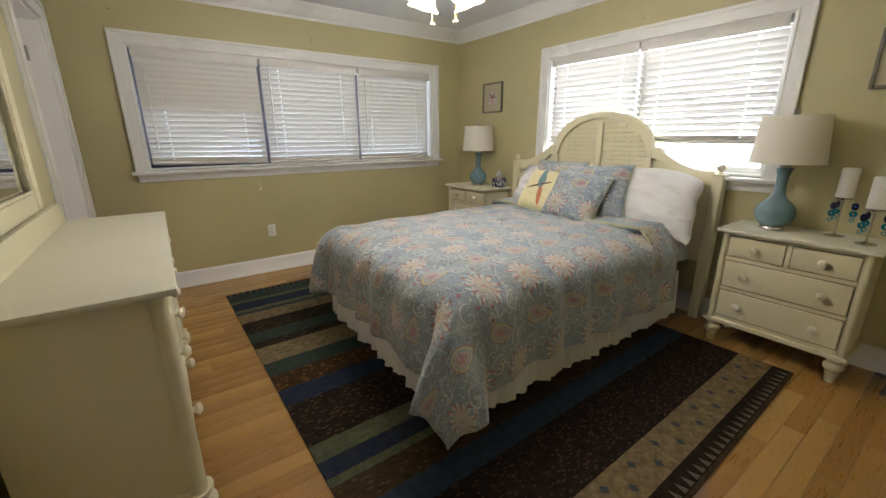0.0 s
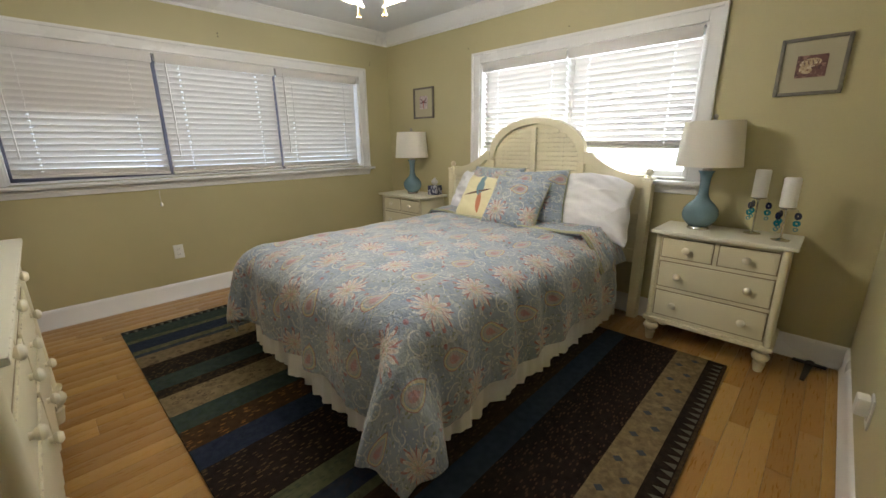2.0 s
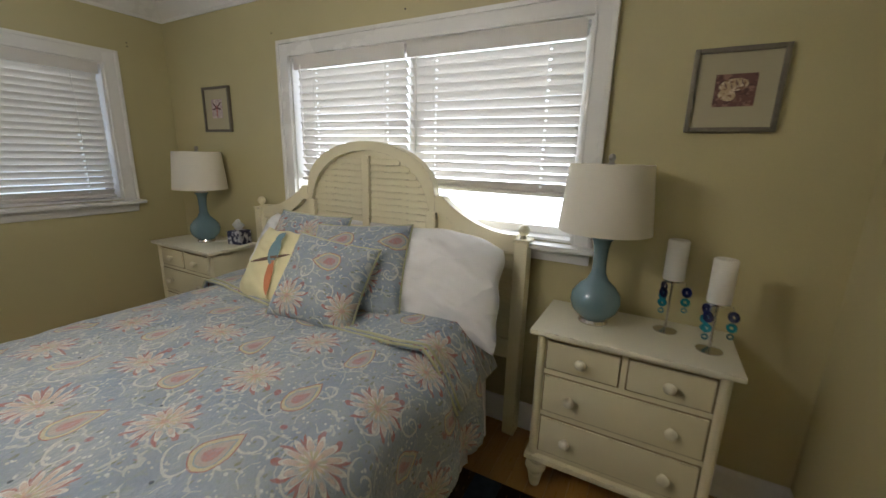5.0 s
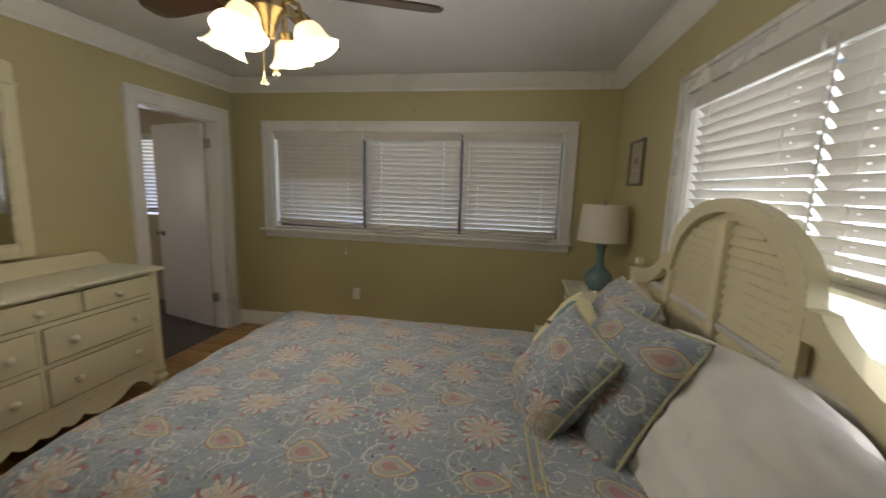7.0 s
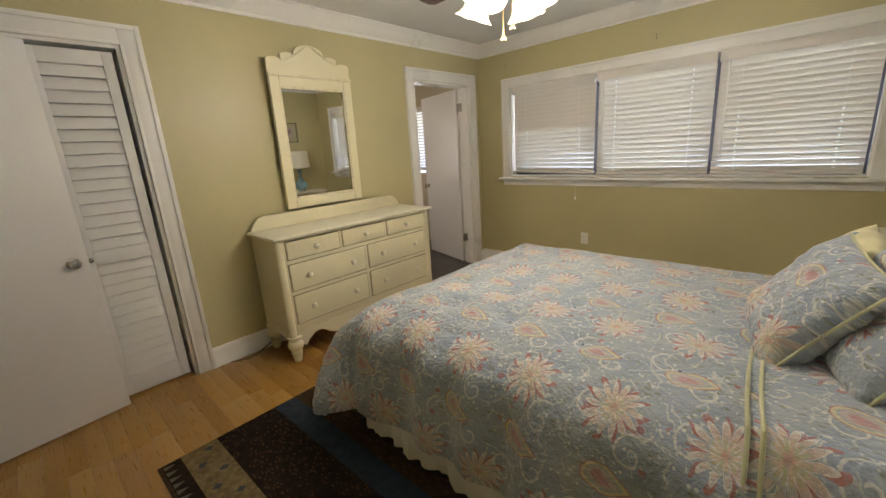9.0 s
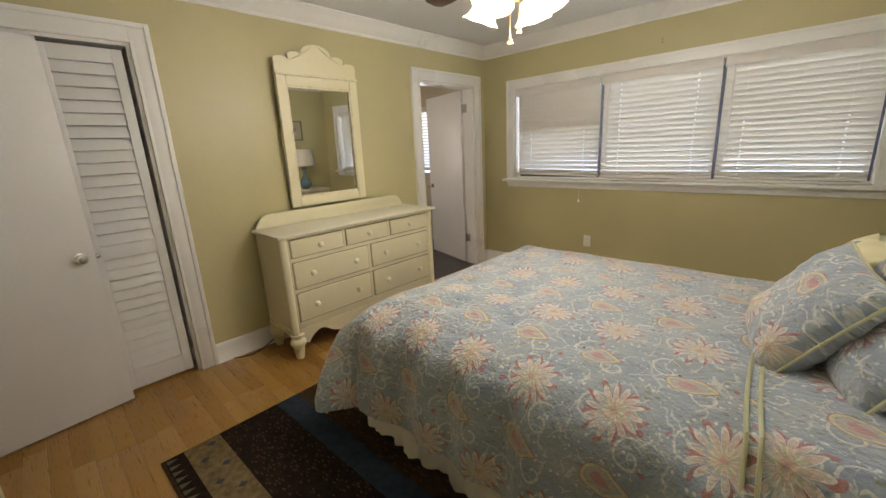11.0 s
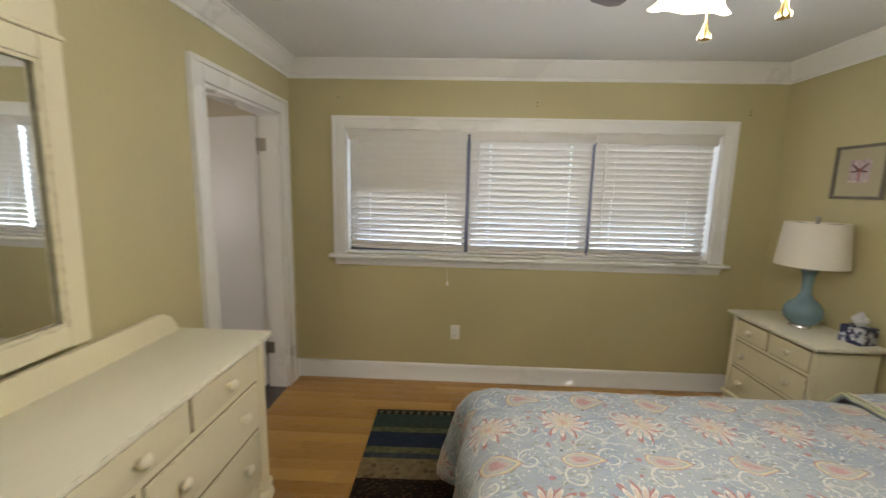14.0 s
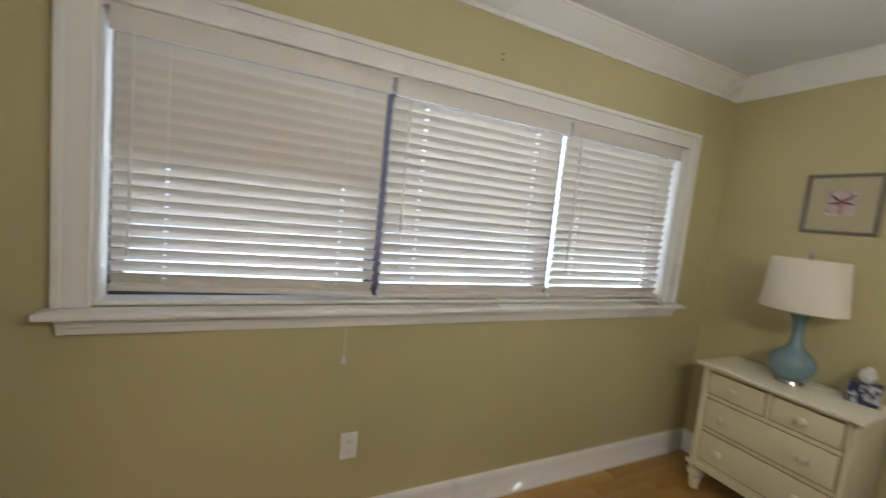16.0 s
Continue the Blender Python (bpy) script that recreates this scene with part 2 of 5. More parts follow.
    col = mix(drop(0.055), col, (0.43, 0.23, 0.21))
    # rosettes with twelve petals
    p, q = cell(0.0, 0.0, 0.26, 0.38)
    r, th = polar(p, q)
    pet = (th * 7.0).cos().abs()
    red = r / (pet * 0.030 + 0.064)
    col = mix(red.lt(1.0) * (th * 11.0 + 0.6).cos().gt(0.35), col, (0.36, 0.15, 0.13))
    k = r / (pet * 0.050 + 0.028)
    col = mix(k.lt(1.0), col, (0.62, 0.595, 0.53))
    col = mix(k.lt(0.84) * k.gt(0.46) * pet.gt(0.40), col, (0.40, 0.41, 0.41))
    col = mix(k.lt(0.84) * k.gt(0.46) * pet.gt(0.40) * (p * 0.8 + q * 0.6).gt(-0.01), col, (0.52, 0.395, 0.325))
    col = mix(k.lt(0.80) * k.gt(0.55) * pet.gt(0.80), col, (0.56, 0.45, 0.37))
    col = mix(k.lt(0.46), col, (0.44, 0.42, 0.27))
    col = mix(k.lt(0.40) * (th * 5.0).cos().gt(0.0), col, (0.58, 0.44, 0.32))
    col = mix(k.lt(0.16), col, (0.50, 0.30, 0.22))
    col = mix(noise_val(90, 4, uv).soft(0.40, 0.66) * 0.40, col, ground)
    link(col, b.inputs["Base Color"])
    b.inputs["Sheen Weight"].default_value = 0.25
    crease = (noise_val(26, 3, uv, 0.55) - 0.5).abs() * -1.6 + noise_val(60, 3, uv, 0.6) * 0.5 + noise_val(7, 3, uv) * 1.2
    bump(b, crease, 0.6, 0.018)
    return mat


FLORAL = floral("blue_floral_cotton", (0.245, 0.300, 0.385), (0.335, 0.370, 0.400))


def plain_cloth(name, color, rough=0.9, crease=0.0):
    mat, b = material(name, color, rough)
    g = noise_val(6, 4)
    link(mix(g.soft(0.3, 0.7), tuple(c * 0.93 for c in color), color), b.inputs["Base Color"])
    b.inputs["Sheen Weight"].default_value = 0.2
    if crease:
        ridge = (noise_val(4, 1, None, 0.4, (1, 1, 1.8)) - 0.5).abs() * -2.0 + noise_val(9, 1) * 0.25
        bump(b, ridge, 0.8, crease)
    else:
        bump(b, noise_val(420, 2), 0.15, 0.0008)
    return mat


WHITECLOTH = plain_cloth("white_pillow_cotton", (0.80, 0.79, 0.79), 0.9, 0.035)
SKIRTCLOTH = plain_cloth("cream_skirt_cotton", (0.82, 0.80, 0.76))
YELLOWCLOTH = plain_cloth("pale_yellow_cotton", (0.76, 0.70, 0.42))
PIPING = plain_cloth("olive_green_piping", (0.50, 0.50, 0.31))
BIRDBLUE = plain_cloth("stitched_bird_blue", (0.16, 0.26, 0.30))
BIRDRED = plain_cloth("stitched_bird_rust", (0.55, 0.20, 0.09))
TWIG = plain_cloth("stitched_twig_brown", (0.14, 0.08, 0.05))
TUFTM = plain_cloth("tuft_thread", (0.12, 0.14, 0.17))
MATTRESSM = plain_cloth("mattress_ticking", (0.70, 0.68, 0.64))


def rug_stripe(name, ground, figure, kind, scale):
    """A woven band of the rug with small figures."""
    mat, b = material(name, ground, 0.95)
    co = coords()
    vor = node("ShaderNodeTexVoronoi")
    vor.inputs["Scale"].default_value = scale
    if kind == "fern":
        mp = node("ShaderNodeMapping")
        mp.inputs["Rotation"].default_value, mp.inputs["Scale"].default_value = (0, 0, 0.6), (1, 2.6, 1)
        link(co, mp.inputs["Vector"])
        link(mp.outputs[0], vor.inputs["Vector"])
    else:
        link(co, vor.inputs["Vector"])
    d = Val(vor.outputs["Distance"])
    if kind == "swirl":
        f = ((d * 22.0).cos().gt(0.55)) * d.lt(0.5)
    elif kind == "plain":
        f = noise_val(scale, 5).soft(0.45, 0.6) * 0.5
    else:
        f = 1.0 - d.soft(0.24, 0.34)
    g = mix(noise_val(30, 5).soft(0.3, 0.7), tuple(c * 0.7 for c in ground), tuple(c * 1.2 for c in ground))
    c = mix(f * noise_val(120, 3).soft(0.25, 0.5) * 0.6, g, figure)
    link(c, b.inputs["Base Color"])
    b.inputs["Specular IOR Level"].default_value = 0.08
    bump(b, noise_val(350, 3), 0.6, 0.003)
    return mat

# ---- mesh helpers ----


def box(bm, x0, x1, y0, y1, z0, z1, bevel=0.0):
    vs = [bm.verts.new((x, y, z)) for x in (x0, x1) for y in (y0, y1) for z in (z0, z1)]
    fs = [bm.faces.new([vs[i] for i in q]) for q in
          ((0, 1, 3, 2), (4, 6, 7, 5), (0, 4, 5, 1), (2, 3, 7, 6), (0, 2, 6, 4), (1, 5, 7, 3))]
    if bevel:
        bmesh.ops.bevel(bm, geom=list({e for f in fs for e in f.edges}), offset=bevel, segments=2, affect="EDGES", profile=0.6)
    return bm


def boxed(*a, bevel=0.0):
    return box(bmesh.new(), *a, bevel=bevel)


def lathe(bm, profile, segs=24, m=Matrix()):
    """Surface of revolution round z from (radius, z) pairs."""
    rings = []
    for r, z in profile:
        if r < 1e-5:
            rings.append([bm.verts.new(m @ Vector((0, 0, z)))])
        else:
            rings.append([bm.verts.new(m @ Vector((r * math.cos(2 * math.pi * i / segs), r * math.sin(2 * math.pi * i / segs), z))) for i in range(segs)])
    for a, b in zip(rings, rings[1:]):
        for i in range(segs):
            j = (i + 1) % segs
            q = [a[i % len(a)], a[j % len(a)], b[j % len(b)], b[i % len(b)]]
            q = list(dict.fromkeys(q))
            if len(q) > 2:
                bm.faces.new(q)
    return bm


def turned(profile, segs=24, m=Matrix()):
    return lathe(bmesh.new(), profile, segs, m)


def prism(bm, outline, m, depth, bevel=0.0):
    """Extrude a 2D outline (local x, y) by depth along local z, placed by m."""
    lo = [bm.verts.new(m @ Vector((x, y, 0))) for x, y in outline]
    hi = [bm.verts.new(m @ Vector((x, y, depth))) for x, y in outline]
    n = len(outline)
    fs = [bm.faces.new(lo[::-1]), bm.faces.new(hi)]
    for i in range(n):
        fs.append(bm.faces.new((lo[i], lo[(i + 1) % n], hi[(i + 1) % n], hi[i])))
    if bevel:
        bmesh.ops.bevel(bm, geom=list(fs[0].edges) + list(fs[1].edges), offset=bevel, segments=2, affect="EDGES", profile=0.6)
    return bm


def tube(bm, pts, r, segs=8):
    pts = [Vector(p) for p in pts]
    rings = []
    for i, p in enumerate(pts):
        d = (pts[min(i + 1, len(pts) - 1)] - pts[max(i - 1, 0)]).normalized()
        side = d.cross(Vector((0, 0, 1)))
        side = side.normalized() if side.length > 1e-3 else Vector((1, 0, 0))
        up = side.cross(d)
        rings.append([bm.verts.new(p + r * (math.cos(2 * math.pi * k / segs) * side + math.sin(2 * math.pi * k / segs) * up)) for k in range(segs)])
    for a, b in zip(rings, rings[1:]):
        for k in range(segs):
            bm.faces.new((a[k], a[(k + 1) % segs], b[(k + 1) % segs], b[k]))
    bm.faces.new(rings[0][::-1])
    bm.faces.new(rings[-1])
    return bm


def mesh_of(name, bm, material_, smooth=40):
    bmesh.ops.recalc_face_normals(bm, faces=bm.faces)
    me = bpy.data.meshes.new(name)
    for f in bm.faces:
        f.smooth = True
    for e in bm.edges:
        if len(e.link_faces) == 2 and e.calc_face_angle(0) > radians(smooth):
            e.smooth = False
    bm.to_mesh(me)
    bm.free()
    me.materials.append(material_)
    return me


def part(name, bm, material_, parent, label="", m=None, smooth=40):
    me = bm if isinstance(bm, bpy.types.Mesh) else mesh_of(name, bm, material_, smooth)
    ob = new(name, me)
    ob.parent = parent
    if m is not None:
        ob.matrix_basis = m
    if label:
        tagged(ob, label)
    return ob


def thing(name, label, category, m=Matrix(), group="", kind=""):
    ob = new(name)
    ob.empty_display_size = 0.1
    ob.matrix_basis = m
    return tagged(ob, label, category, group, kind)


def solid(name, bm, material_, label, category, kind="", m=None, group="", smooth=40):
    ob = new(name, mesh_of(name, bm, material_, smooth))
    if m is not None:
        ob.matrix_basis = m
    return tagged(ob, label, category, group, kind)


def joined(*boxes, bevel=0.0):
    bm = bmesh.new()
    for a in boxes:
        box(bm, *a, bevel=bevel)
    return bm


# ---- structure ----
T = 0.14   # wall thickness
NW = (0.417, 3.190, 1.035, 1.974)      # north window: x0, x1, z0, z1
EW = (0.990, 2.776, 1.03, 1.980)      # east window: y0, y1, z0, z1
BD = (3.122, 3.953, 2.043)              # bath door: y0, y1, top
CD = (0.12, 0.893, 2.055)               # closet: y0, y1, top
ENTRY_Y = -0.30                        # face of the entry wall
RETURN_X = 1.02

solid("wall_north", joined((-0.14, NW[0], NORTH, NORTH + T, 0, 2.6), (NW[1], EAST + T, NORTH, NORTH + T, 0, 2.6),
                           (NW[0], NW[1], NORTH, NORTH + T, 0, NW[2]), (NW[0], NW[1], NORTH, NORTH + T, NW[3], 2.6)),
      WALL, "olive yellow painted wall with a wide window", "wall", "structure")
solid("wall_east", joined((EAST, EAST + T, -0.10, EW[0], 0, 2.6), (EAST, EAST + T, EW[1], NORTH, 0, 2.6),
                          (EAST, EAST + T, EW[0], EW[1], 0, EW[2]), (EAST, EAST + T, EW[0], EW[1], EW[3], 2.6)),
      WALL, "olive yellow painted wall behind the bed", "wall", "structure")
solid("wall_south", joined((RETURN_X, EAST, SOUTH - T, SOUTH, 0, 2.6), (RETURN_X, RETURN_X + T, ENTRY_Y, SOUTH - T, 0, 2.6),
                           (-0.14, 0.13, ENTRY_Y - T, ENTRY_Y, 0, 2.6), (0.95, RETURN_X + T, ENTRY_Y - T, ENTRY_Y, 0, 2.6),
                           (0.13, 0.95, ENTRY_Y - T, ENTRY_Y, 2.04, 2.6)),
      WALL, "olive yellow painted wall with the entry opening", "wall", "structure")
solid("wall_west", joined((-T, 0, ENTRY_Y, CD[0], 0, 2.6), (-T, 0, CD[1], BD[0], 0, 2.6), (-T, 0, BD[1], NORTH, 0, 2.6),
                          (-T, 0, CD[0], CD[1], CD[2], 2.6), (-T, 0, BD[0], BD[1], BD[2], 2.6)),
      WALL, "olive yellow painted wall with closet and bathroom openings", "wall", "structure")
solid("ceiling", boxed(-0.14, EAST + T, ENTRY_Y - T, NORTH + T, CEIL, CEIL + 0.1), CEILING, "flat white painted ceiling", "ceiling", "structure")
# out of view; eave depth set so sun passes only under the east blinds
solid("roof", boxed(-3.2, EAST + 1.72, -2.4, NORTH + 1.0, 2.62, 2.72), TRIM, "unseen roof slab, deep eaves added to block sun from the windows", "roof", "structure")
solid("hall_wall", joined((-0.3, 1.6, -1.75, -1.65, 0, 2.6), (-0.3, -0.2, -1.65, ENTRY_Y - T, 0, 2.6), (1.5, 1.6, -1.65, ENTRY_Y - T, 0, 2.6),
                          (-0.3, 1.6, -1.75, ENTRY_Y - T, 2.44, 2.5)), WALL, "plain hall walls outside the entry", "wall", "structure")
solid("hall_floor", boxed(-0.3, 1.6, -1.75, ENTRY_Y, -0.1, -0.004), OAK, "plain oak hall floor", "floor", "structure")
solid("closet_wall", joined((-0.80, -0.74, -0.1, 1.1, 0, 2.5), (-0.74, -T, -0.16, -0.1, 0, 2.5), (-0.74, -T, 1.1, 1.16, 0, 2.5), (-0.74, -T, -0.1, 1.1, 2.44, 2.5)),
      TRIM, "plain closet interior walls", "wall", "structure")
solid("closet_floor", boxed(-0.74, 0.0, -0.1, 1.1, -0.1, -0.002), OAK, "oak closet floor", "floor", "structure")
solid("ground", boxed(-60, 60, -60, 60, -0.5, -0.40), material("lawn_green", (0.07, 0.10, 0.03), 0.9)[0], "lawn outside the house", "ground", "structure")

# bathroom beyond the open door; unseen west opening added for the fill lamp
solid("bath_wall", joined((-2.3, -2.2, 2.3, 2.5, 0, 2.5), (-2.3, -2.2, 3.3, 4.7, 0, 2.5), (-2.3, -2.2, 2.5, 3.3, 0, 1.0), (-2.3, -2.2, 2.5, 3.3, 2.0, 2.5),
                          (-2.2, -T, 2.2, 2.3, 0, 2.5), (-2.2, -1.85, 4.6, 4.7, 0, 2.5), (-1.05, -T, 4.6, 4.7, 0, 2.5), (-1.85, -1.05, 4.6, 4.7, 0, 1.05), (-1.85, -1.05, 4.6, 4.7, 2.0, 2.5), (-2.2, -T, 2.3, 4.6, 2.40, 2.5)),
      BATHWALL, "tan painted bathroom walls", "wall", "structure")
mat, b = material("dark_slate_tile", (0.06, 0.055, 0.055), 0.35)
link(mix(noise_val(8, 6), (0.035, 0.03, 0.03), (0.10, 0.085, 0.08)), b.inputs["Base Color"])
solid("bath_floor", boxed(-2.2, -0.0, 2.3, 4.6, -0.1, -0.003), mat, "dark slate bathroom floor", "floor", "structure")


# glowing panels added beyond the windows in place of the bright outdoors
mat, b = material("daylight_glow_panel", (0.8, 0.85, 0.9), 1.0)
b.inputs["Emission Color"].default_value = (0.93, 0.97, 1.0, 1)
b.inputs["Emission Strength"].default_value = 6.0
solid("backdrop", boxed(EAST + 2.5, EAST + 2.6, -8, NORTH + 2.5, -0.4, 2.9), mat, "plain glowing panel standing in for bright daylight", "backdrop", "structure")
mat, b = material("garden_glow_panel", (0.4, 0.5, 0.4), 1.0)
g = noise_val(0.8, 5)
link(mix(g.soft(0.45, 0.6), (0.58, 0.70, 1.0), (0.84, 0.92, 0.90)), b.inputs["Emission Color"])
b.inputs["Emission Strength"].default_value = 2.9
solid("backdrop", boxed(-6, EAST + 2.6, NORTH + 2.5, NORTH + 2.6, -0.4, 4.0), mat, "plain glowing panel standing in for the dimmer garden side", "backdrop", "structure")


def ladder_slat(length, holes, width=0.05, thick=0.0028):
    """One slat along x, gently crowned, with routed slots for the cords."""
    bm = bmesh.new()
    xs = [-length / 2]
    for h in holes:
        xs += [h - 0.006, h + 0.006]
    xs.append(length / 2)
    rows = ((-0.5, 0.0), (-0.08, 0.0022), (0.08, 0.0022), (0.5, 0.0))
    for i, (a, c) in enumerate(zip(xs, xs[1:])):
        for j, (r0, r1) in enumerate(zip(rows, rows[1:])):
            if i % 2 == 1 and j == 1:
                continue
            vs = []
            for zoff in (0.0, -thick):
                vs.append([bm.verts.new((x, r[0] * width, r[1] + zoff)) for x, r in ((a, r0), (c, r0), (c, r1), (a, r1))])
            bm.faces.new(vs[0])
            bm.faces.new(vs[1][::-1])
            if j == 0:
                bm.faces.new((vs[0][0], vs[1][0], vs[1][1], vs[0][1]))
            if j == 2:
                bm.faces.new((vs[0][2], vs[1][2], vs[1][3], vs[0][3]))
    return mesh_of("slat", bm, SLAT)


def blind(m, width, top, bottom, tilts, label, rail_tilt=0.0, pitch=0.0425):
    """Wooden blind hanging in local xz, room towards -y; tilts(k, n) gives each slat's angle, degrees."""
    th = thing("window_blind", label, "blind", m, "window blinds")
    w = width / 2
    part("headrail", boxed(-w, w, -0.028, 0.028, top - 0.05, top - 0.002), SLAT, th)
    val = boxed(-w - 0.004, w + 0.004, -0.048, -0.032, top - 0.075, top, bevel=0.004)
    part("valance", val, SLAT, th)
    holes = [-w * 0.66, w * 0.66] if width < 1.1 else [-w * 0.78, 0.0, w * 0.78]
    me, shut = ladder_slat(width, holes), ladder_slat(width, ())
    n = round((top - 0.06 - bottom - 0.02) / pitch)
    pitch = (top - 0.06 - bottom - 0.02) / n
    for k in range(n):
        z = bottom + 0.03 + pitch * k
        part("slat", shut if tilts(k, n) < -64 else me, SLAT, th, m=pose(0, 0, z, tilts(k, n), rail_tilt * max(0, 1 - k / 4), 0))
    part("bottom_rail", boxed(-w, w, -0.026, 0.026, -0.009, 0.009, bevel=0.004), SLAT, th, m=pose(0, 0, bottom, 8, rail_tilt, 0))
    for h in holes:
        bm = bmesh.new()
        for y in (-0.027, 0.027):
            tube(bm, ((h, y, bottom), (h, y, top - 0.05)), 0.0012, 5)
        part("ladder_cord", bm, CORD, th)
    bm = bmesh.new()
    tube(bm, ((-w + 0.06, -0.056, top - 0.05), (-w + 0.06, -0.056, bottom + 0.12)), 0.004, 6)
    part("tilt_wand", bm, SLAT, th)
    return th


def window(name, m, w, z0, z1, label, mullions, sash):
    """Cased window opening, local x along the wall, room at -y, wall face y = 0."""
    th = thing(name, label, "window", m, kind="structure")
    h = w / 2
    c = 0.092
    for nm, bxs in (("casing", ((-h - c, -h, -0.018, 0.0, z0 - 0.005, z1 + c), (-h - c, -h - c + 0.022, -0.030, -0.018, z0 - 0.005, z1 + c), (-h - 0.014, -h, -0.023, -0.018, z0 - 0.005, z1))),
                    ("casing", ((h, h + c, -0.018, 0.0, z0 - 0.005, z1 + c), (h + c - 0.022, h + c, -0.030, -0.018, z0 - 0.005, z1 + c), (h, h + 0.014, -0.023, -0.018, z0 - 0.005, z1))),
                    ("head_casing", ((-h, h, -0.0185, 0.0, z1, z1 + c), (-h - c + 0.022, h + c - 0.022, -0.031, -0.0185, z1 + c - 0.022, z1 + c), (-h, h, -0.0235, -0.0185, z1, z1 + 0.014)))):
        part(nm, joined(*bxs, bevel=0.003), TRIM, th)
    part("window_sill", boxed(-h - c - 0.025, h + c + 0.025, -0.085, 0.0, z0 - 0.03, z0 - 0.005, bevel=0.008), TRIM, th)
    part("apron", joined((-h - c + 0.01, h + c - 0.01, -0.02, 0.0, z0 - 0.092, z0 - 0.03), (-h - c + 0.01, h + c - 0.01, -0.042, -0.02, z0 - 0.05, z0 - 0.03), (-h - c + 0.01, h + c - 0.01, -0.03, -0.02, z0 - 0.066, z0 - 0.05), bevel=0.004), TRIM, th)
    part("jamb_liner", joined((-h, -h + 0.012, 0.0, T, z0, z1), (h - 0.012, h, 0.0, T, z0, z1), (-h + 0.012, h - 0.012, 0.0, T, z1 - 0.012, z1), (-h + 0.012, h - 0.012, 0.0, T, z0 - 0.004, z0 + 0.012)), TRIM, th)
    edges = [-h + 0.012] + list(mullions) + [h - 0.012]
    for a, b2 in zip(edges, edges[1:]):
        s = 0.04
        fr = part("sash", joined((a, a + s, 0.095, 0.13, z0 + 0.012, z1 - 0.012), (b2 - s, b2, 0.095, 0.13, z0 + 0.012, z1 - 0.012),
                                 (a + s, b2 - s, 0.095, 0.13, z0 + 0.012, z0 + 0.052), (a + s, b2 - s, 0.095, 0.13, z1 - 0.052, z1 - 0.012), bevel=0.003), sash, th)
        pane = part("pane", boxed(a + s, b2 - s, 0.110, 0.114, z0 + 0.052, z1 - 0.052), GLASS, fr)
        pane.visible_shadow = False
    return th


# blue-dark colour puts the shade on the mullions behind the blinds into the sash
SASH = material("shaded_sash_dark", (0.10, 0.10, 0.14), 0.5)[0]
nx = (NW[0] + NW[1]) / 2
window("window_1", pose(nx, NORTH, 0), NW[1] - NW[0], NW[2], NW[3], "wide white cased window in three lights with blinds", (1.352 - nx, 2.288 - nx), SASH)
ey = (EW[0] + EW[1]) / 2
window("window_2", pose(EAST, ey, 0, 0, 0, -90), EW[1] - EW[0], EW[2], EW[3], "white cased window above the headboard", (ey - 1.917,), TRIM)

for x0, x1, tl, lab in ((NW[0] + 0.03, 1.338, lambda k, n: -80 if k > n * 0.52 else -52 - 0.9 * k, "white wooden blind, upper slats shut and lower slats tilted open"),
                        (1.366, 2.276, lambda k, n: -55 - 0.3 * k, "white wooden blind with slats tilted half shut"),
                        (2.300, NW[1] - 0.03, lambda k, n: -66 if k > n * 0.5 else -54 - k, "white wooden blind with slats nearly shut")):
    blind(pose((x0 + x1) / 2, NORTH + 0.045, 0), x1 - x0, NW[3] - 0.004, NW[2] + 0.03 if x0 > 1 else NW[2] + 0.045, tl, lab, 1.2 if x0 < 1 else 0.0)
for y0, y1 in ((EW[0] + 0.03, 1.905), (1.930, EW[1] - 0.03)):
    blind(pose(EAST + 0.045, (y0 + y1) / 2, 0, 0, 0, -90), y1 - y0, EW[3] - 0.004, EW[2] + 0.215, lambda k, n: -46 - (k * 7 % 3), "white wooden blind with open slats, raised above the sill")


blind(pose(-1.45, 4.645, 0), 0.77, 1.995, 1.09, lambda k, n: -40, "white blind in the bathroom window")


def door_casing(name, m, w, top, label):
    """Casing round an opening in local x, room at -y."""
    th = thing(name, label, "door frame", m, kind="structure")
    h, c = w / 2, 0.105
    part("side_casing", joined((-h - c, -h, -0.018, 0, 0, top + c), (-h - c, -h - c + 0.025, -0.030, -0.018, 0, top + c), (-h - 0.016, -h, -0.024, -0.018, 0, top), bevel=0.003), TRIM, th)
    part("side_casing", joined((h, h + c, -0.018, 0, 0, top + c), (h + c - 0.025, h + c, -0.030, -0.018, 0, top + c), (h, h + 0.016, -0.024, -0.018, 0, top), bevel=0.003), TRIM, th)
    part("head_casing", joined((-h, h, -0.0185, 0, top, top + c), (-h - c + 0.025, h + c - 0.025, -0.031, -0.0185, top + c - 0.025, top + c), (-h, h, -0.0245, -0.0185, top, top + 0.016), bevel=0.003), TRIM, th)
    part("jamb", joined((-h, -h + 0.018, 0, T, 0, top), (h - 0.018, h, 0, T, 0, top), (-h + 0.018, h - 0.018, 0, T, top - 0.018, top)), TRIM, th)
    return th


def knob_set(parent, x, z, y0, y1):
    """Round chrome knobs on both faces of a leaf lying in local xz."""
    for y, s in ((y0, -1), (y1, 1)):
        part("door_knob", turned(((0.0, 0.062), (0.018, 0.060), (0.026, 0.048), (0.024, 0.036), (0.011, 0.026), (0.010, 0.008), (0.030, 0.006), (0.031, 0.0)), 24,
                                 Matrix.Translation((x, y, z)) @ Matrix.Rotation(radians(90 if s < 0 else -90), 4, "X")), CHROME, parent, "round chrome knob")


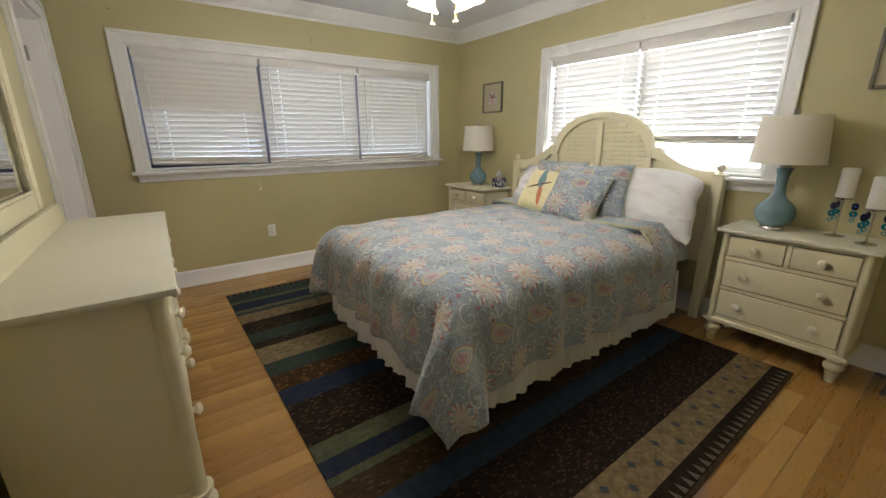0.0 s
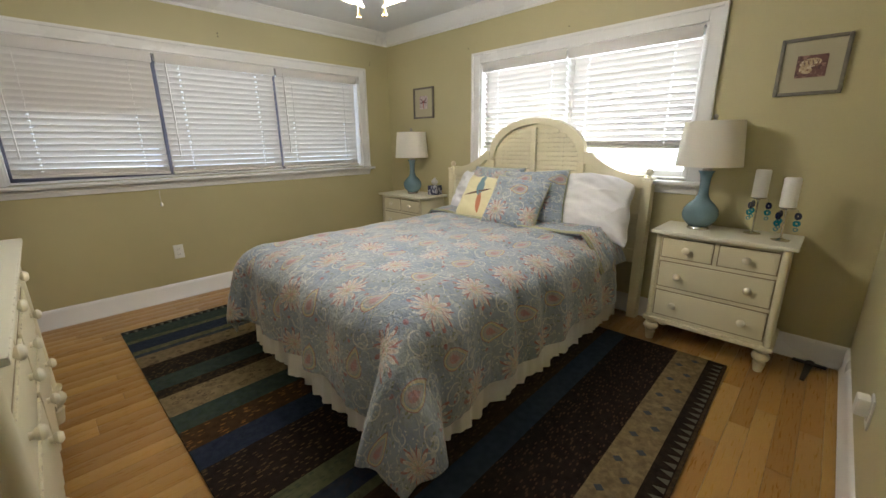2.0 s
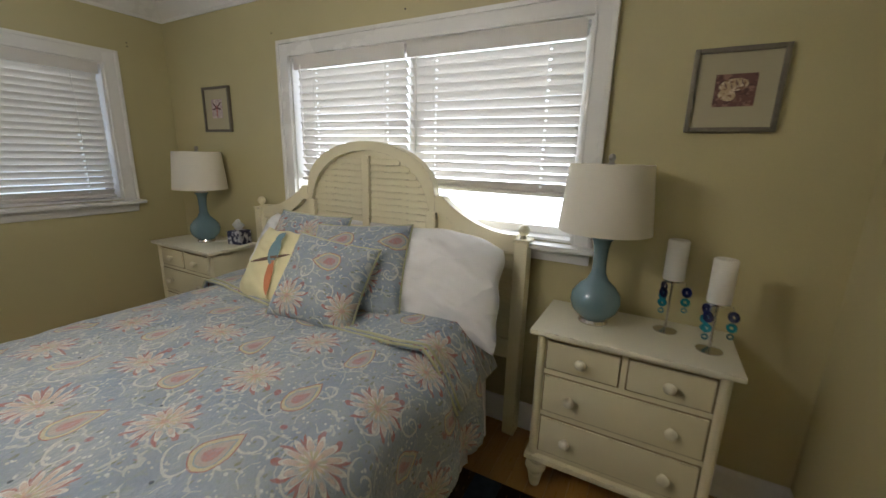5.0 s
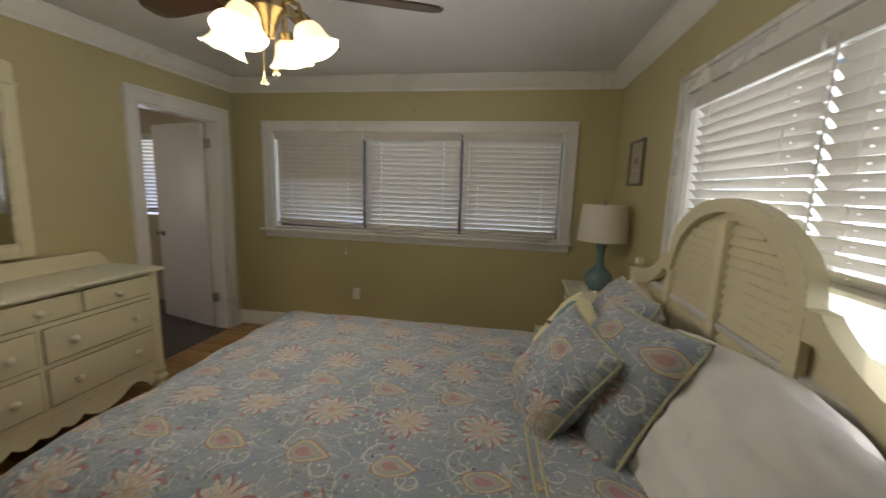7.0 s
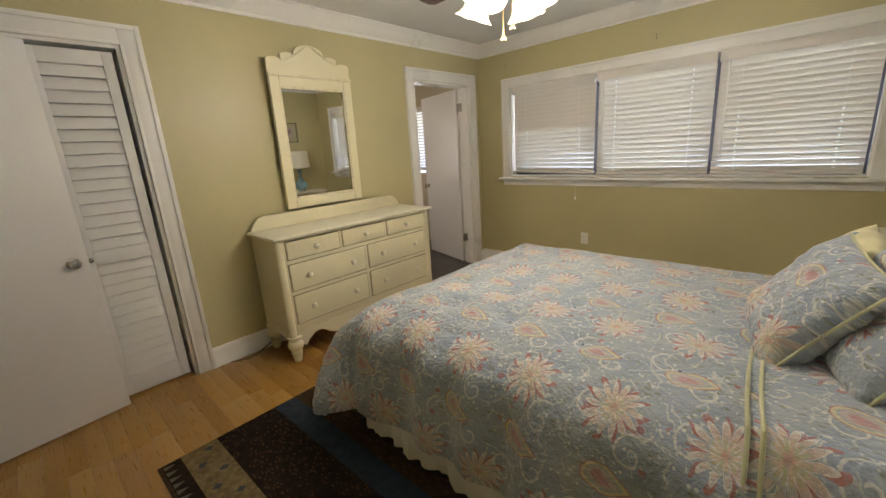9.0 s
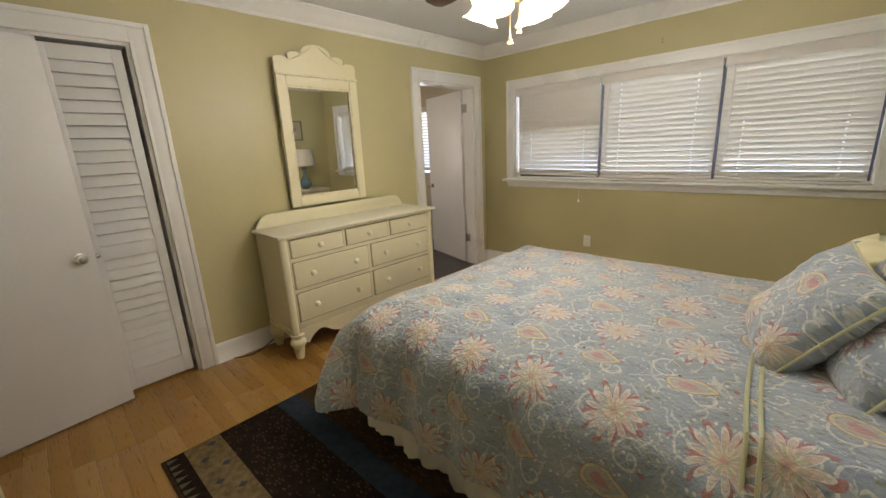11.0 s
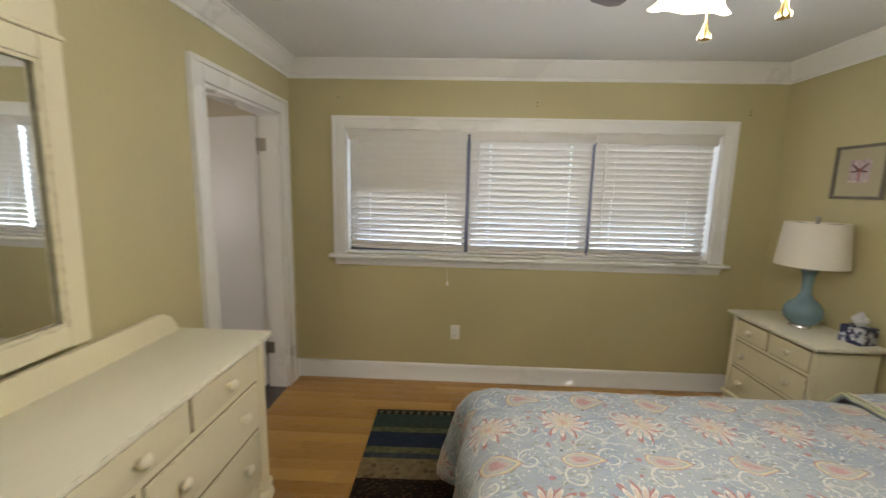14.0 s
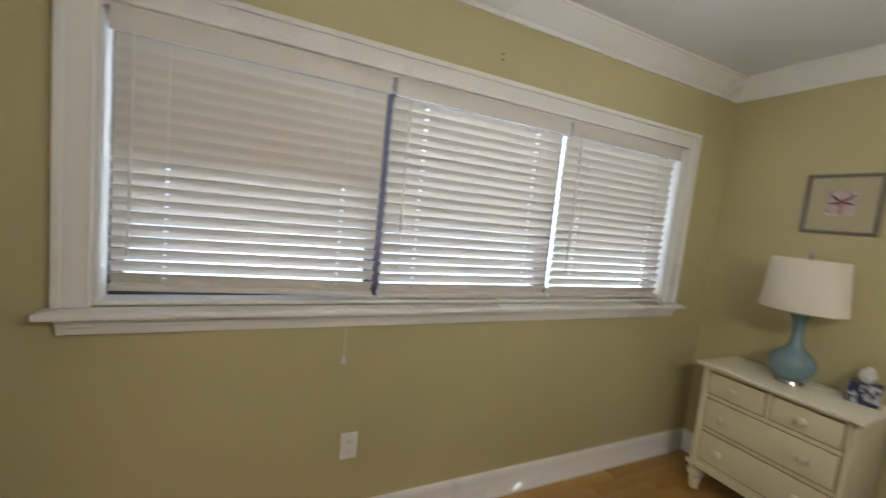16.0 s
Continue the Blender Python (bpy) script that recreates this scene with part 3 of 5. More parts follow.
def slab_door(name, m, w, h, label):
    """Flush leaf hinged at the origin, along local +x, thickness along y."""
    th = thing(name, label, "door", m, kind="structure")
    part("leaf", boxed(0, w, -0.018, 0.018, 0.012, h, bevel=0.002), DOORP, th)
    knob_set(th, w - 0.065, 0.915, -0.018, 0.018)
    for z in (0.30, 1.80):
        bm = bmesh.new()
        tube(bm, ((-0.008, -0.012, z - 0.045), (-0.008, -0.012, z + 0.045)), 0.008, 10)
        box(bm, -0.006, 0.03, -0.021, -0.0175, z - 0.045, z + 0.045)
        part("hinge", bm, STEEL, th)
    return th


door_casing("door_frame_1", pose(0, (BD[0] + BD[1]) / 2, 0, 0, 0, 90), BD[1] - BD[0], BD[2], "white moulded casing round the bathroom doorway")
door_casing("door_frame_2", pose(0, (CD[0] + CD[1]) / 2, 0, 0, 0, 90), CD[1] - CD[0], CD[2], "white moulded casing round the closet")
slab_door("door_1", pose(-0.155, 3.930, 0, 0, 0, 164), 0.80, 2.02, "white flush bathroom door standing wide open")
slab_door("door_2", pose(0.16, -0.275, 0, 0, 0, 98), 0.79, 2.02, "white flush entry door folded back before the closet")


for z in (0.32, 1.825):
    hp = thing("door_hinge", "dull steel hinge plate on the bathroom jamb", "hinge", pose(-0.11, BD[1] - 0.018, z))
    part("plate", boxed(-0.030, 0.026, -0.0035, 0.0, -0.045, 0.045, bevel=0.001), STEEL, hp)
    part("barrel", tube(bmesh.new(), ((-0.036, -0.006, -0.047), (-0.036, -0.006, 0.047)), 0.007, 10), STEEL, hp)


def louvre_door(m, w, h, label):
    th = thing("closet_door", label, "door", m, "closet bifold doors", "structure")
    s = 0.05
    for x in (0.0, w - s):
        part("stile", boxed(x, x + s, -0.015, 0.015, 0.02, h, bevel=0.002), DOORP, th)
    for z0, z1 in ((0.02, 0.14), (0.86, 0.94), (h - 0.075, h)):
        part("rail", boxed(s, w - s, -0.0145, 0.0145, z0, z1, bevel=0.002), DOORP, th)
    me = mesh_of("louvre", boxed(s, w - s, -0.0335, 0.0335, -0.0045, 0.0045, bevel=0.002), DOORP)
    for z0, z1 in ((0.14, 0.86), (0.94, h - 0.075)):
        n = round((z1 - z0) / 0.068)
        for k in range(n):
            part("louvre", me, DOORP, th, m=pose(0, 0.002, z0 + (k + 0.5) * (z1 - z0) / n, 71, 0, 0))
    return th


lw = (CD[1] - CD[0]) / 2 - 0.022
for k, y in enumerate((CD[0] + 0.004, CD[0] + 0.008 + lw)):
    d = louvre_door(pose(-0.045, y, 0, 0, 0, 90), lw, 2.02, "white louvred closet bifold panel, shut")
    if k == 1:
        part("door_knob", turned(((0, 0.03), (0.012, 0.028), (0.014, 0.02), (0.007, 0.012), (0.008, 0)), 16, Matrix.Translation((0.03, -0.015, 0.90)) @ Matrix.Rotation(radians(90), 4, "X")), CHROME, d, "small chrome knob")

# skirting, crown


def strip(name, m, length, profile, material_, label):
    """A moulding of constant section: profile of (out of wall, height), run along local x."""
    bm = bmesh.new()
    a = [bm.verts.new((0, -o, z)) for o, z in profile]
    b2 = [bm.verts.new((length, -o, z)) for o, z in profile]
    for i in range(len(profile) - 1):
        bm.faces.new((a[i], a[i + 1], b2[i + 1], b2[i]))
    bm.faces.new(a)
    bm.faces.new(b2[::-1])
    return solid(name, bm, material_, label, name, "structure", m, smooth=50)


BASEP = ((0.0, 0.0), (0.024, 0.0), (0.022, 0.016), (0.015, 0.022), (0.015, 0.115), (0.012, 0.125), (0.006, 0.140), (0.0, 0.142))
CROWNP = ((0.0, -0.122), (0.010, -0.122), (0.014, -0.108), (0.012, -0.102), (0.020, -0.096), (0.034, -0.075), (0.060, -0.050), (0.068, -0.028), (0.080, -0.022), (0.082, -0.014), (0.092, -0.010), (0.094, 0.0), (0.0, 0.0))
for m, ln in ((pose(0.0, NORTH, 0), EAST), (pose(EAST, NORTH, 0, 0, 0, -90), NORTH - SOUTH), (pose(EAST, SOUTH, 0, 0, 0, 180), EAST - RETURN_X),
              (pose(0, CD[1] + 0.105, 0, 0, 0, 90), BD[0] - 0.105 - CD[1] - 0.105), (pose(0, BD[1] + 0.105, 0, 0, 0, 90), NORTH - BD[1] - 0.105)):
    strip("baseboard", m, ln, BASEP, TRIM, "white moulded baseboard")
for m, ln in ((pose(0, NORTH, CEIL), EAST), (pose(EAST, NORTH, CEIL, 0, 0, -90), NORTH - SOUTH), (pose(EAST, SOUTH, CEIL, 0, 0, 180), EAST - RETURN_X),
              (pose(0, ENTRY_Y, CEIL, 0, 0, 90), NORTH - ENTRY_Y), (pose(RETURN_X, ENTRY_Y, CEIL, 0, 0, 180), RETURN_X)):
    strip("crown_moulding", m, ln, CROWNP, TRIM, "white crown moulding")


def outlet(m, label, plug=False):
    th = thing("wall_outlet", label, "outlet", m)
    part("plate", boxed(-0.036, 0.036, -0.007, 0.0, -0.058, 0.058, bevel=0.003), PLASTIC, th)
    for z in (-0.022, 0.022):
        s = part("socket", turned(((0, 0.003), (0.015, 0.003), (0.016, 0)), 20, Matrix.Translation((0, -0.007, z)) @ Matrix.Rotation(radians(90), 4, "X")), PLASTIC, th)
        # solid dark slips carry the shade of the slot holes
        part("slots", joined((-0.007, -0.005, -0.0108, -0.0098, z - 0.005, z + 0.005), (0.005, 0.007, -0.0108, -0.0098, z - 0.005, z + 0.005)), DARKHOLE, s)
    if plug:
        part("plug_cover", boxed(-0.03, 0.03, -0.045, -0.009, -0.015, 0.052, bevel=0.008), PLASTIC, th)
    return th


outlet(pose(1.285, NORTH, 0.412), "white duplex outlet on the wall under the window")
outlet(pose(2.455, SOUTH, 0.365, 0, 0, 180), "white outlet with a plugged-in adapter", True)

# ---- furniture ----
FOOT = ((0.0, 0.0), (0.020, 0.0), (0.022, 0.004), (0.029, 0.046), (0.032, 0.054), (0.028, 0.060), (0.026, 0.066), (0.038, 0.078), (0.044, 0.090), (0.044, 0.100), (0.037, 0.112), (0.029, 0.118), (0.029, 0.124), (0.038, 0.130), (0.040, 0.142), (0.0, 0.142))
KNOB = ((0.0, 0.036), (0.012, 0.035), (0.020, 0.028), (0.0215, 0.021), (0.016, 0.013), (0.010, 0.009), (0.011, 0.0))


def drawer(parent, y0, y1, z0, z1, x, knobs):
    """Front facing -x: strip coloured as gap shade, raised panel, knobs."""
    d = part("drawer", joined((x - 0.010, x, y0 + 0.004, y1 - 0.004, z0 + 0.004, z1 - 0.004), bevel=0.004), CREAM, parent)
    part("reveal", boxed(x - 0.002, x + 0.0005, y0 - 0.002, y1 + 0.002, z0 - 0.002, z1 + 0.002), CREAM_GAP, d, "dark strip coloured as the shade in the gap round the drawer")
    for ky in knobs:
        part("knob", turned(KNOB, 16, Matrix.Translation((x - 0.010, ky, (z0 + z1) / 2)) @ Matrix.Rotation(radians(-90), 4, "Y")), KNOBM, d, "turned cream knob")


def nightstand(m, label):
    """Front at local x = 0 facing -x, width along y, origin on the floor at mid-front."""
    th = thing("nightstand", label, "nightstand", m, "nightstands beside the bed")
    w, dp, h = 0.322, 0.352, 0.75
    part("body", joined((0.02, dp, -w, w, 0.165, h - 0.022), bevel=0.006), CREAM, th)
    for s in (-1, 1):
        part("corner_column", turned(((0.0, 0.165), (0.017, 0.165), (0.017, h - 0.025), (0.0, h - 0.025)), 14, Matrix.Translation((0.022, s * (w - 0.014), 0))), CREAM, th)
    part("base_moulding", joined((-0.004, dp, -w - 0.018, w + 0.018, 0.140, 0.166), bevel=0.008), CREAM, th)
    part("tabletop", joined((-0.02, dp + 0.02, -w - 0.03, w + 0.03, h - 0.022, h), bevel=0.007), CREAM_TOP, th)
    for y in (-w + 0.03, w - 0.03):
        for x in (0.035, dp - 0.04):
            part("foot", turned(FOOT, 20, Matrix.Translation((x, y, 0))), CREAM, th, "turned cream foot")
    iw = w - 0.035
    drawer(th, -iw, -0.012, 0.578, 0.705, 0.021, (-iw / 2 - 0.006,))
    drawer(th, 0.012, iw, 0.578, 0.705, 0.021, (iw / 2 + 0.006,))
    drawer(th, -iw, iw, 0.385, 0.553, 0.021, (-iw * 0.62, iw * 0.62))
    drawer(th, -iw, iw, 0.190, 0.360, 0.021, (-iw * 0.62, iw * 0.62))
    return th


NA, NB = (3.232, 3.553), (3.232, 0.695)
nightstand(pose(NA[0], NA[1], 0), "cream painted nightstand with four drawers, in the window corner")
nightstand(pose(NB[0], NB[1], 0), "cream painted nightstand with four drawers, beside the bed")


def table_lamp(m, label):
    th = thing("table_lamp", label, "lamp", m, "table lamps on the nightstands")
    part("foot_ring", turned(((0, 0), (0.058, 0), (0.060, 0.006), (0.055, 0.018), (0.05, 0.02), (0, 0.02)), 32), CHROME, th, "polished metal foot ring")
    part("ceramic_body", turned(((0.048, 0.02), (0.066, 0.028), (0.092, 0.060), (0.100, 0.095), (0.094, 0.128), (0.070, 0.160), (0.042, 0.185), (0.029, 0.215), (0.026, 0.26), (0.029, 0.315), (0.036, 0.345), (0.044, 0.352), (0.044, 0.360), (0.0, 0.362)), 36), GLAZE, th, "glossy blue-green gourd body", smooth=60)
    part("socket", turned(((0.030, 0.362), (0.030, 0.372), (0.012, 0.376), (0.012, 0.42), (0.018, 0.424), (0.018, 0.47), (0, 0.475)), 20), STEEL, th)
    bm = bmesh.new()
    r0, r1, z0, z1 = 0.176, 0.152, 0.385, 0.645
    lathe(bm, ((r0, z0), (r1, z1), (r1 - 0.003, z1), (r0 - 0.003, z0), (r0, z0)), 48)
    part("shade", bm, SHADE, th, "ivory linen drum shade", smooth=60)
    bm = bmesh.new()
    tube(bm, ((-0.148, 0, 0.64), (0, 0, 0.63), (0.148, 0, 0.64)), 0.003)
    tube(bm, ((0, -0.148, 0.64), (0, 0, 0.63), (0, 0.148, 0.64)), 0.003)
    tube(bm, ((0.012, 0, 0.40), (0.05, 0, 0.50), (0, 0, 0.63)), 0.003)
    part("harp", bm, STEEL, th)
    part("finial", turned(((0.0, 0.685), (0.010, 0.68), (0.014, 0.668), (0.008, 0.655), (0.012, 0.650), (0.012, 0.645), (0.005, 0.63), (0, 0.63)), 16), STEEL, th)
    return th


table_lamp(pose(3.425, 3.56, 0.75), "blue-green ceramic table lamp with ivory shade by the corner")
table_lamp(pose(3.428, 0.842, 0.75, 0, 0, 40), "blue-green ceramic table lamp with ivory shade beside the bed")


def candle_holder(m, h, label):
    th = thing("candle_holder", label, "candle holder", m, "candle holders on the nightstand")
    part("stand", turned(((0, 0), (0.042, 0), (0.043, 0.004), (0.02, 0.010), (0.006, 0.016), (0.0045, 0.03), (0.0045, h - 0.02), (0.012, h - 0.012), (0.035, h - 0.006), (0.036, h), (0, h)), 24), CHROME, th)
    mats = (NAVYG, TEALG, AQUAG)
    k = 0
    for a in range(3):
        ang = 2.1 * a + 0.5
        bm = bmesh.new()
        tube(bm, ((0.01 * math.cos(ang), 0.01 * math.sin(ang), h - 0.012), (0.045 * math.cos(ang), 0.045 * math.sin(ang), h - 0.008), (0.052 * math.cos(ang), 0.052 * math.sin(ang), h - 0.03)), 0.0015, 6)
        part("arm", bm, CHROME, th)
        for z, r in ((h - 0.045, 0.020), (h - 0.085, 0.017), (h - 0.118, 0.011)):
            bm = bmesh.new()
            lathe(bm, ((0.006, -0.003), (r, -0.003), (r, 0.003), (0.006, 0.003), (0.006, -0.003)), 18,
                  Matrix.Translation((0.052 * math.cos(ang), 0.052 * math.sin(ang), z)) @ Matrix.Rotation(ang + 0.4 * k, 4, "Z") @ Matrix.Rotation(radians(90), 4, "X"))
            part("glass_disc", bm, mats[k % 3], th, ("deep blue", "teal", "aqua")[k % 3] + " glass disc")
            k += 1
    return th


for x, y, h in ((3.485, 0.575, 0.215), (3.375, 0.435, 0.185)):
    candle_holder(pose(x, y, 0.75), h, "slim metal candle holder with hanging blue glass discs")
    solid("pillar_candle", turned(((0, 0), (0.036, 0), (0.037, 0.003), (0.037, 0.152), (0.033, 0.157), (0.006, 0.153), (0.0, 0.153)), 28), WAX, "white pillar candle on a metal holder", "candle", m=pose(x, y, 0.75 + h), group="pillar candles")

# tissue box
mat, b = material("navy_print_card", (0.02, 0.03, 0.09), 0.5)
v = noise_val(28, 4)
link(mix(v.soft(0.50, 0.56), (0.015, 0.02, 0.07), (0.55, 0.56, 0.62)), b.inputs["Base Color"])
tb = thing("tissue_box", "navy patterned tissue box with a white tissue", "tissue box", pose(3.52, 3.31, 0.75, 0, 0, 12))
part("carton", boxed(-0.055, 0.055, -0.055, 0.055, 0, 0.095, bevel=0.002), mat, tb)
bm = bmesh.new()
rings = []
for k in range(7):
    z, r = 0.094 + 0.013 * k, (0.018, 0.022, 0.034, 0.040, 0.034, 0.022, 0.006)[k]
    rings.append([bm.verts.new(((r * (1 + 0.35 * math.sin(5 * a + k))) * math.cos(a), r * 0.7 * (1 + 0.35 * math.cos(4 * a - k)) * math.sin(a), z + 0.010 * math.sin(3 * a))) for a in [2 * math.pi * i / 18 for i in range(18)]])
for a, c2 in zip(rings, rings[1:]):
    for i in range(18):
        bm.faces.new((a[i], a[(i + 1) % 18], c2[(i + 1) % 18], c2[i]))
part("tissue", bm, TISSUE, tb, "crumpled white tissue")

# dresser
dr = thing("dresser", "cream painted seven-drawer dresser with worn edges", "dresser", pose(0.035, 2.075, 0))
DW, DD, DH = 0.692, 0.408, 0.898
part("body", joined((0.0, DD - 0.02, -DW, DW, 0.20, DH - 0.02), bevel=0.006), CREAM, dr)
for s in (-1, 1):
    part("corner_column", turned(((0, 0.17), (0.026, 0.17), (0.027, DH - 0.022), (0, DH - 0.022)), 18, Matrix.Translation((DD - 0.028, s * (DW - 0.018), 0))), CREAM, dr)
part("top", joined((0.0, DD + 0.025, -DW - 0.03, DW + 0.03, DH - 0.02, DH), bevel=0.007), CREAM_TOP, dr, "cream top with chipped edges")
out = [(-DW + 0.0, 0.0)] + [(-DW + 0.0 + 0.10 * t, 0.10 * math.sin(t * math.pi / 2) ** 0.8) for t in (0.2, 0.4, 0.6, 0.8, 1.0)]
out = out + [(-a, z) for a, z in reversed(out)]
part("back_rail", prism(bmesh.new(), out, Matrix.Translation((0.004, 0, DH)) @ Matrix(((0, 0, 1, 0), (1, 0, 0, 0), (0, 1, 0, 0), (0, 0, 0, 1))), 0.022, 0.004), CREAM, dr)
# scalloped apron under the drawers
pts = []
n = 120
for i in range(n + 1):
    a = -DW + 0.03 + (2 * DW - 0.06) * i / n
    q = abs(a) / (DW - 0.03)
    if q < 0.24:
        z = 0.135 - 0.026 * abs(math.sin(math.pi * q / 0.24 * 1.5 + math.pi / 2))
    elif q < 0.60:
        z = 0.125 - 0.03 * math.sin(math.pi * (q - 0.24) / 0.36) if q > 0.42 else 0.150 - 0.055 * math.sin(math.pi * (q - 0.24) / 0.36)
    elif q < 0.86:
        z = 0.125 + 0.045 * math.sin(math.pi * (q - 0.60) / 0.26)
    else:
        z = 0.125 - 0.03 * abs(math.sin(math.pi * (q - 0.86) / 0.07))
    pts.append((a, z))
pts = [(-DW + 0.03, 0.215)] + pts + [(DW - 0.03, 0.215)]
part("apron", prism(bmesh.new(), pts, Matrix.Translation((DD - 0.036, 0, 0)) @ Matrix(((0, 0, 1, 0), (1, 0, 0, 0), (0, 1, 0, 0), (0, 0, 0, 1))), 0.018), CREAM, dr, "scalloped apron", smooth=30)
for s in (-1, 1):
    pts = [(0.02, 0.22)] + [(0.02 + 0.34 * t / 20, 0.165 + 0.03 * math.sin(math.pi * t / 20) - 0.012 * abs(math.sin(math.pi * t / 5))) for t in range(21)] + [(0.36, 0.22)]
    part("side_apron", prism(bmesh.new(), pts, Matrix(((1, 0, 0, 0), (0, 0, -1, s * (DW - 0.002) + 0.006), (0, 1, 0, 0), (0, 0, 0, 1))), 0.014), CREAM, dr)
BIGFOOT = tuple((r * 1.25, z * 1.32) for r, z in FOOT)
for y in (-DW + 0.03, DW - 0.03):
    for x in (0.04, DD - 0.034):
        part("foot", turned(BIGFOOT, 22, Matrix.Translation((x, y, 0))), CREAM, dr, "turned cream foot")


def drawer_e(parent, y0, y1, z0, z1, x, knobs):
    """Drawer front facing +x."""
    d = part("drawer", joined((x, x + 0.010, y0 + 0.004, y1 - 0.004, z0 + 0.004, z1 - 0.004), bevel=0.004), CREAM, parent)
    # no real gap: a dark strip carries its shade
    part("reveal", boxed(x - 0.0005, x + 0.002, y0 - 0.002, y1 + 0.002, z0 - 0.002, z1 + 0.002), CREAM_GAP, d, "dark strip coloured as the shade in the gap round the drawer")
    for ky in knobs:
        part("knob", turned(KNOB, 16, Matrix.Translation((x + 0.010, ky, (z0 + z1) / 2)) @ Matrix.Rotation(radians(90), 4, "Y")), KNOBM, d, "turned cream knob")


fx, iw = DD - 0.019, DW - 0.06
t3 = 2 * iw / 3
for k in range(3):
    drawer_e(dr, -iw + t3 * k + (0.012 if k else 0), -iw + t3 * (k + 1) - (0.012 if k < 2 else 0), 0.728, 0.855, fx, (-iw + t3 * (k + 0.5),))
for z0, z1 in ((0.508, 0.698), (0.268, 0.478)):
    for s in (-1, 1):
        y0, y1 = sorted((s * 0.014, s * iw))
        drawer_e(dr, y0, y1, z0, z1, fx, (y0 + 0.13, y1 - 0.13))

# wall mirror with scalloped crest, hung leaning forward
mm = pose(0.034, 2.013, 1.020, 0, 0.8, 0)
mi = thing("wall_mirror", "tall mirror in a cream frame with a scalloped crest", "mirror", mm)
MW, MH, fw = 0.335, 0.935, 0.07
for nm, a in (("frame_side", (0, 0.038, -MW, -MW + fw, 0, MH)), ("frame_side", (0, 0.038, MW - fw, MW, 0, MH)),
              ("frame_bottom", (0, 0.037, -MW + fw, MW - fw, 0, fw)), ("frame_top", (0, 0.037, -MW + fw, MW - fw, MH - fw, MH))):
    part(nm, joined(a, bevel=0.007), CREAM, mi)
part("inner_bead", joined((0.024, 0.032, -MW + fw, -MW + fw + 0.012, fw, MH - fw), (0.024, 0.032, MW - fw - 0.012, MW - fw, fw, MH - fw), (0.024, 0.032, -MW + fw + 0.012, MW - fw - 0.012, fw, fw + 0.012), (0.024, 0.032, -MW + fw + 0.012, MW - fw - 0.012, MH - fw - 0.012, MH - fw), bevel=0.003), CREAM, mi)
part("crest_moulding", joined((-0.004, 0.046, -MW - 0.004, MW + 0.004, MH, MH + 0.014), bevel=0.005), CREAM, mi)
pts = [(-MW, 0.0), (-MW, 0.07)]
for c0, r, zb in ((-0.278, 0.057, 0.085), (-0.170, 0.058, 0.122), (0.0, 0.125, 0.138), (0.170, 0.058, 0.122), (0.278, 0.057, 0.085)):
    for k in range(13):
        a = math.pi * (1 - k / 12)
        pts.append((c0 + r * math.cos(a), zb + (r * 0.45 if r < 0.1 else 0.075) * math.sin(a)))
pts += [(MW, 0.07), (MW, 0.0)]
part("crest", prism(bmesh.new(), pts, Matrix.Translation((0.006, 0, MH + 0.016)) @ Matrix(((0, 0, 1, 0), (1, 0, 0, 0), (0, 1, 0, 0), (0, 0, 0, 1))), 0.022), CREAM, mi, "scalloped crest", smooth=30)
part("glass", boxed(0.012, 0.016, -MW + fw - 0.005, MW - fw + 0.005, fw - 0.005, MH - fw + 0.005), MIRROR, mi, "silvered mirror glass")
part("back_board", boxed(0.002, 0.011, -MW + 0.02, MW - 0.02, 0.02, MH - 0.02), CREAM_GAP, mi)

# ---- bed ----
BY = 2.128     # middle of the bed
bed = thing("bed", "cream painted bed with an arched louvred headboard", "bed", pose(3.552, BY, 0))
HP = 0.930
AX, AZ = 0.455, 0.270
ZN, ZS = 1.208, 1.055    # notch height, swoop foot


def head_top(y):
    """Height of the headboard's outline at y from the middle."""
    q = abs(y)
    if q <= AX:
        return ZN + AZ * math.sqrt(max(0.0, 1 - (q / AX) ** 2))
    if q <= 0.505:
        return ZN
    t = min(1.0, (q - 0.505) / (HP - 0.06 - 0.505))
    return ZN - (ZN - ZS) * math.sin(t * math.pi / 2) ** 0.8


XR = Matrix(((0, 0, 1, 0), (1, 0, 0, 0), (0, 1, 0, 0), (0, 0, 0, 1)))
N = 140
top = [(-HP + 0.03 + (2 * HP - 0.06) * i / N, head_top(-HP + 0.03 + (2 * HP - 0.06) * i / N)) for i in range(N + 1)]
part("back_panel", prism(bmesh.new(), [(top[0][0], 0.45)] + [(y, z - 0.02) for y, z in top] + [(top[-1][0], 0.45)], Matrix.Translation((0.004, 0, 0)) @ XR, 0.010), CREAM, bed)


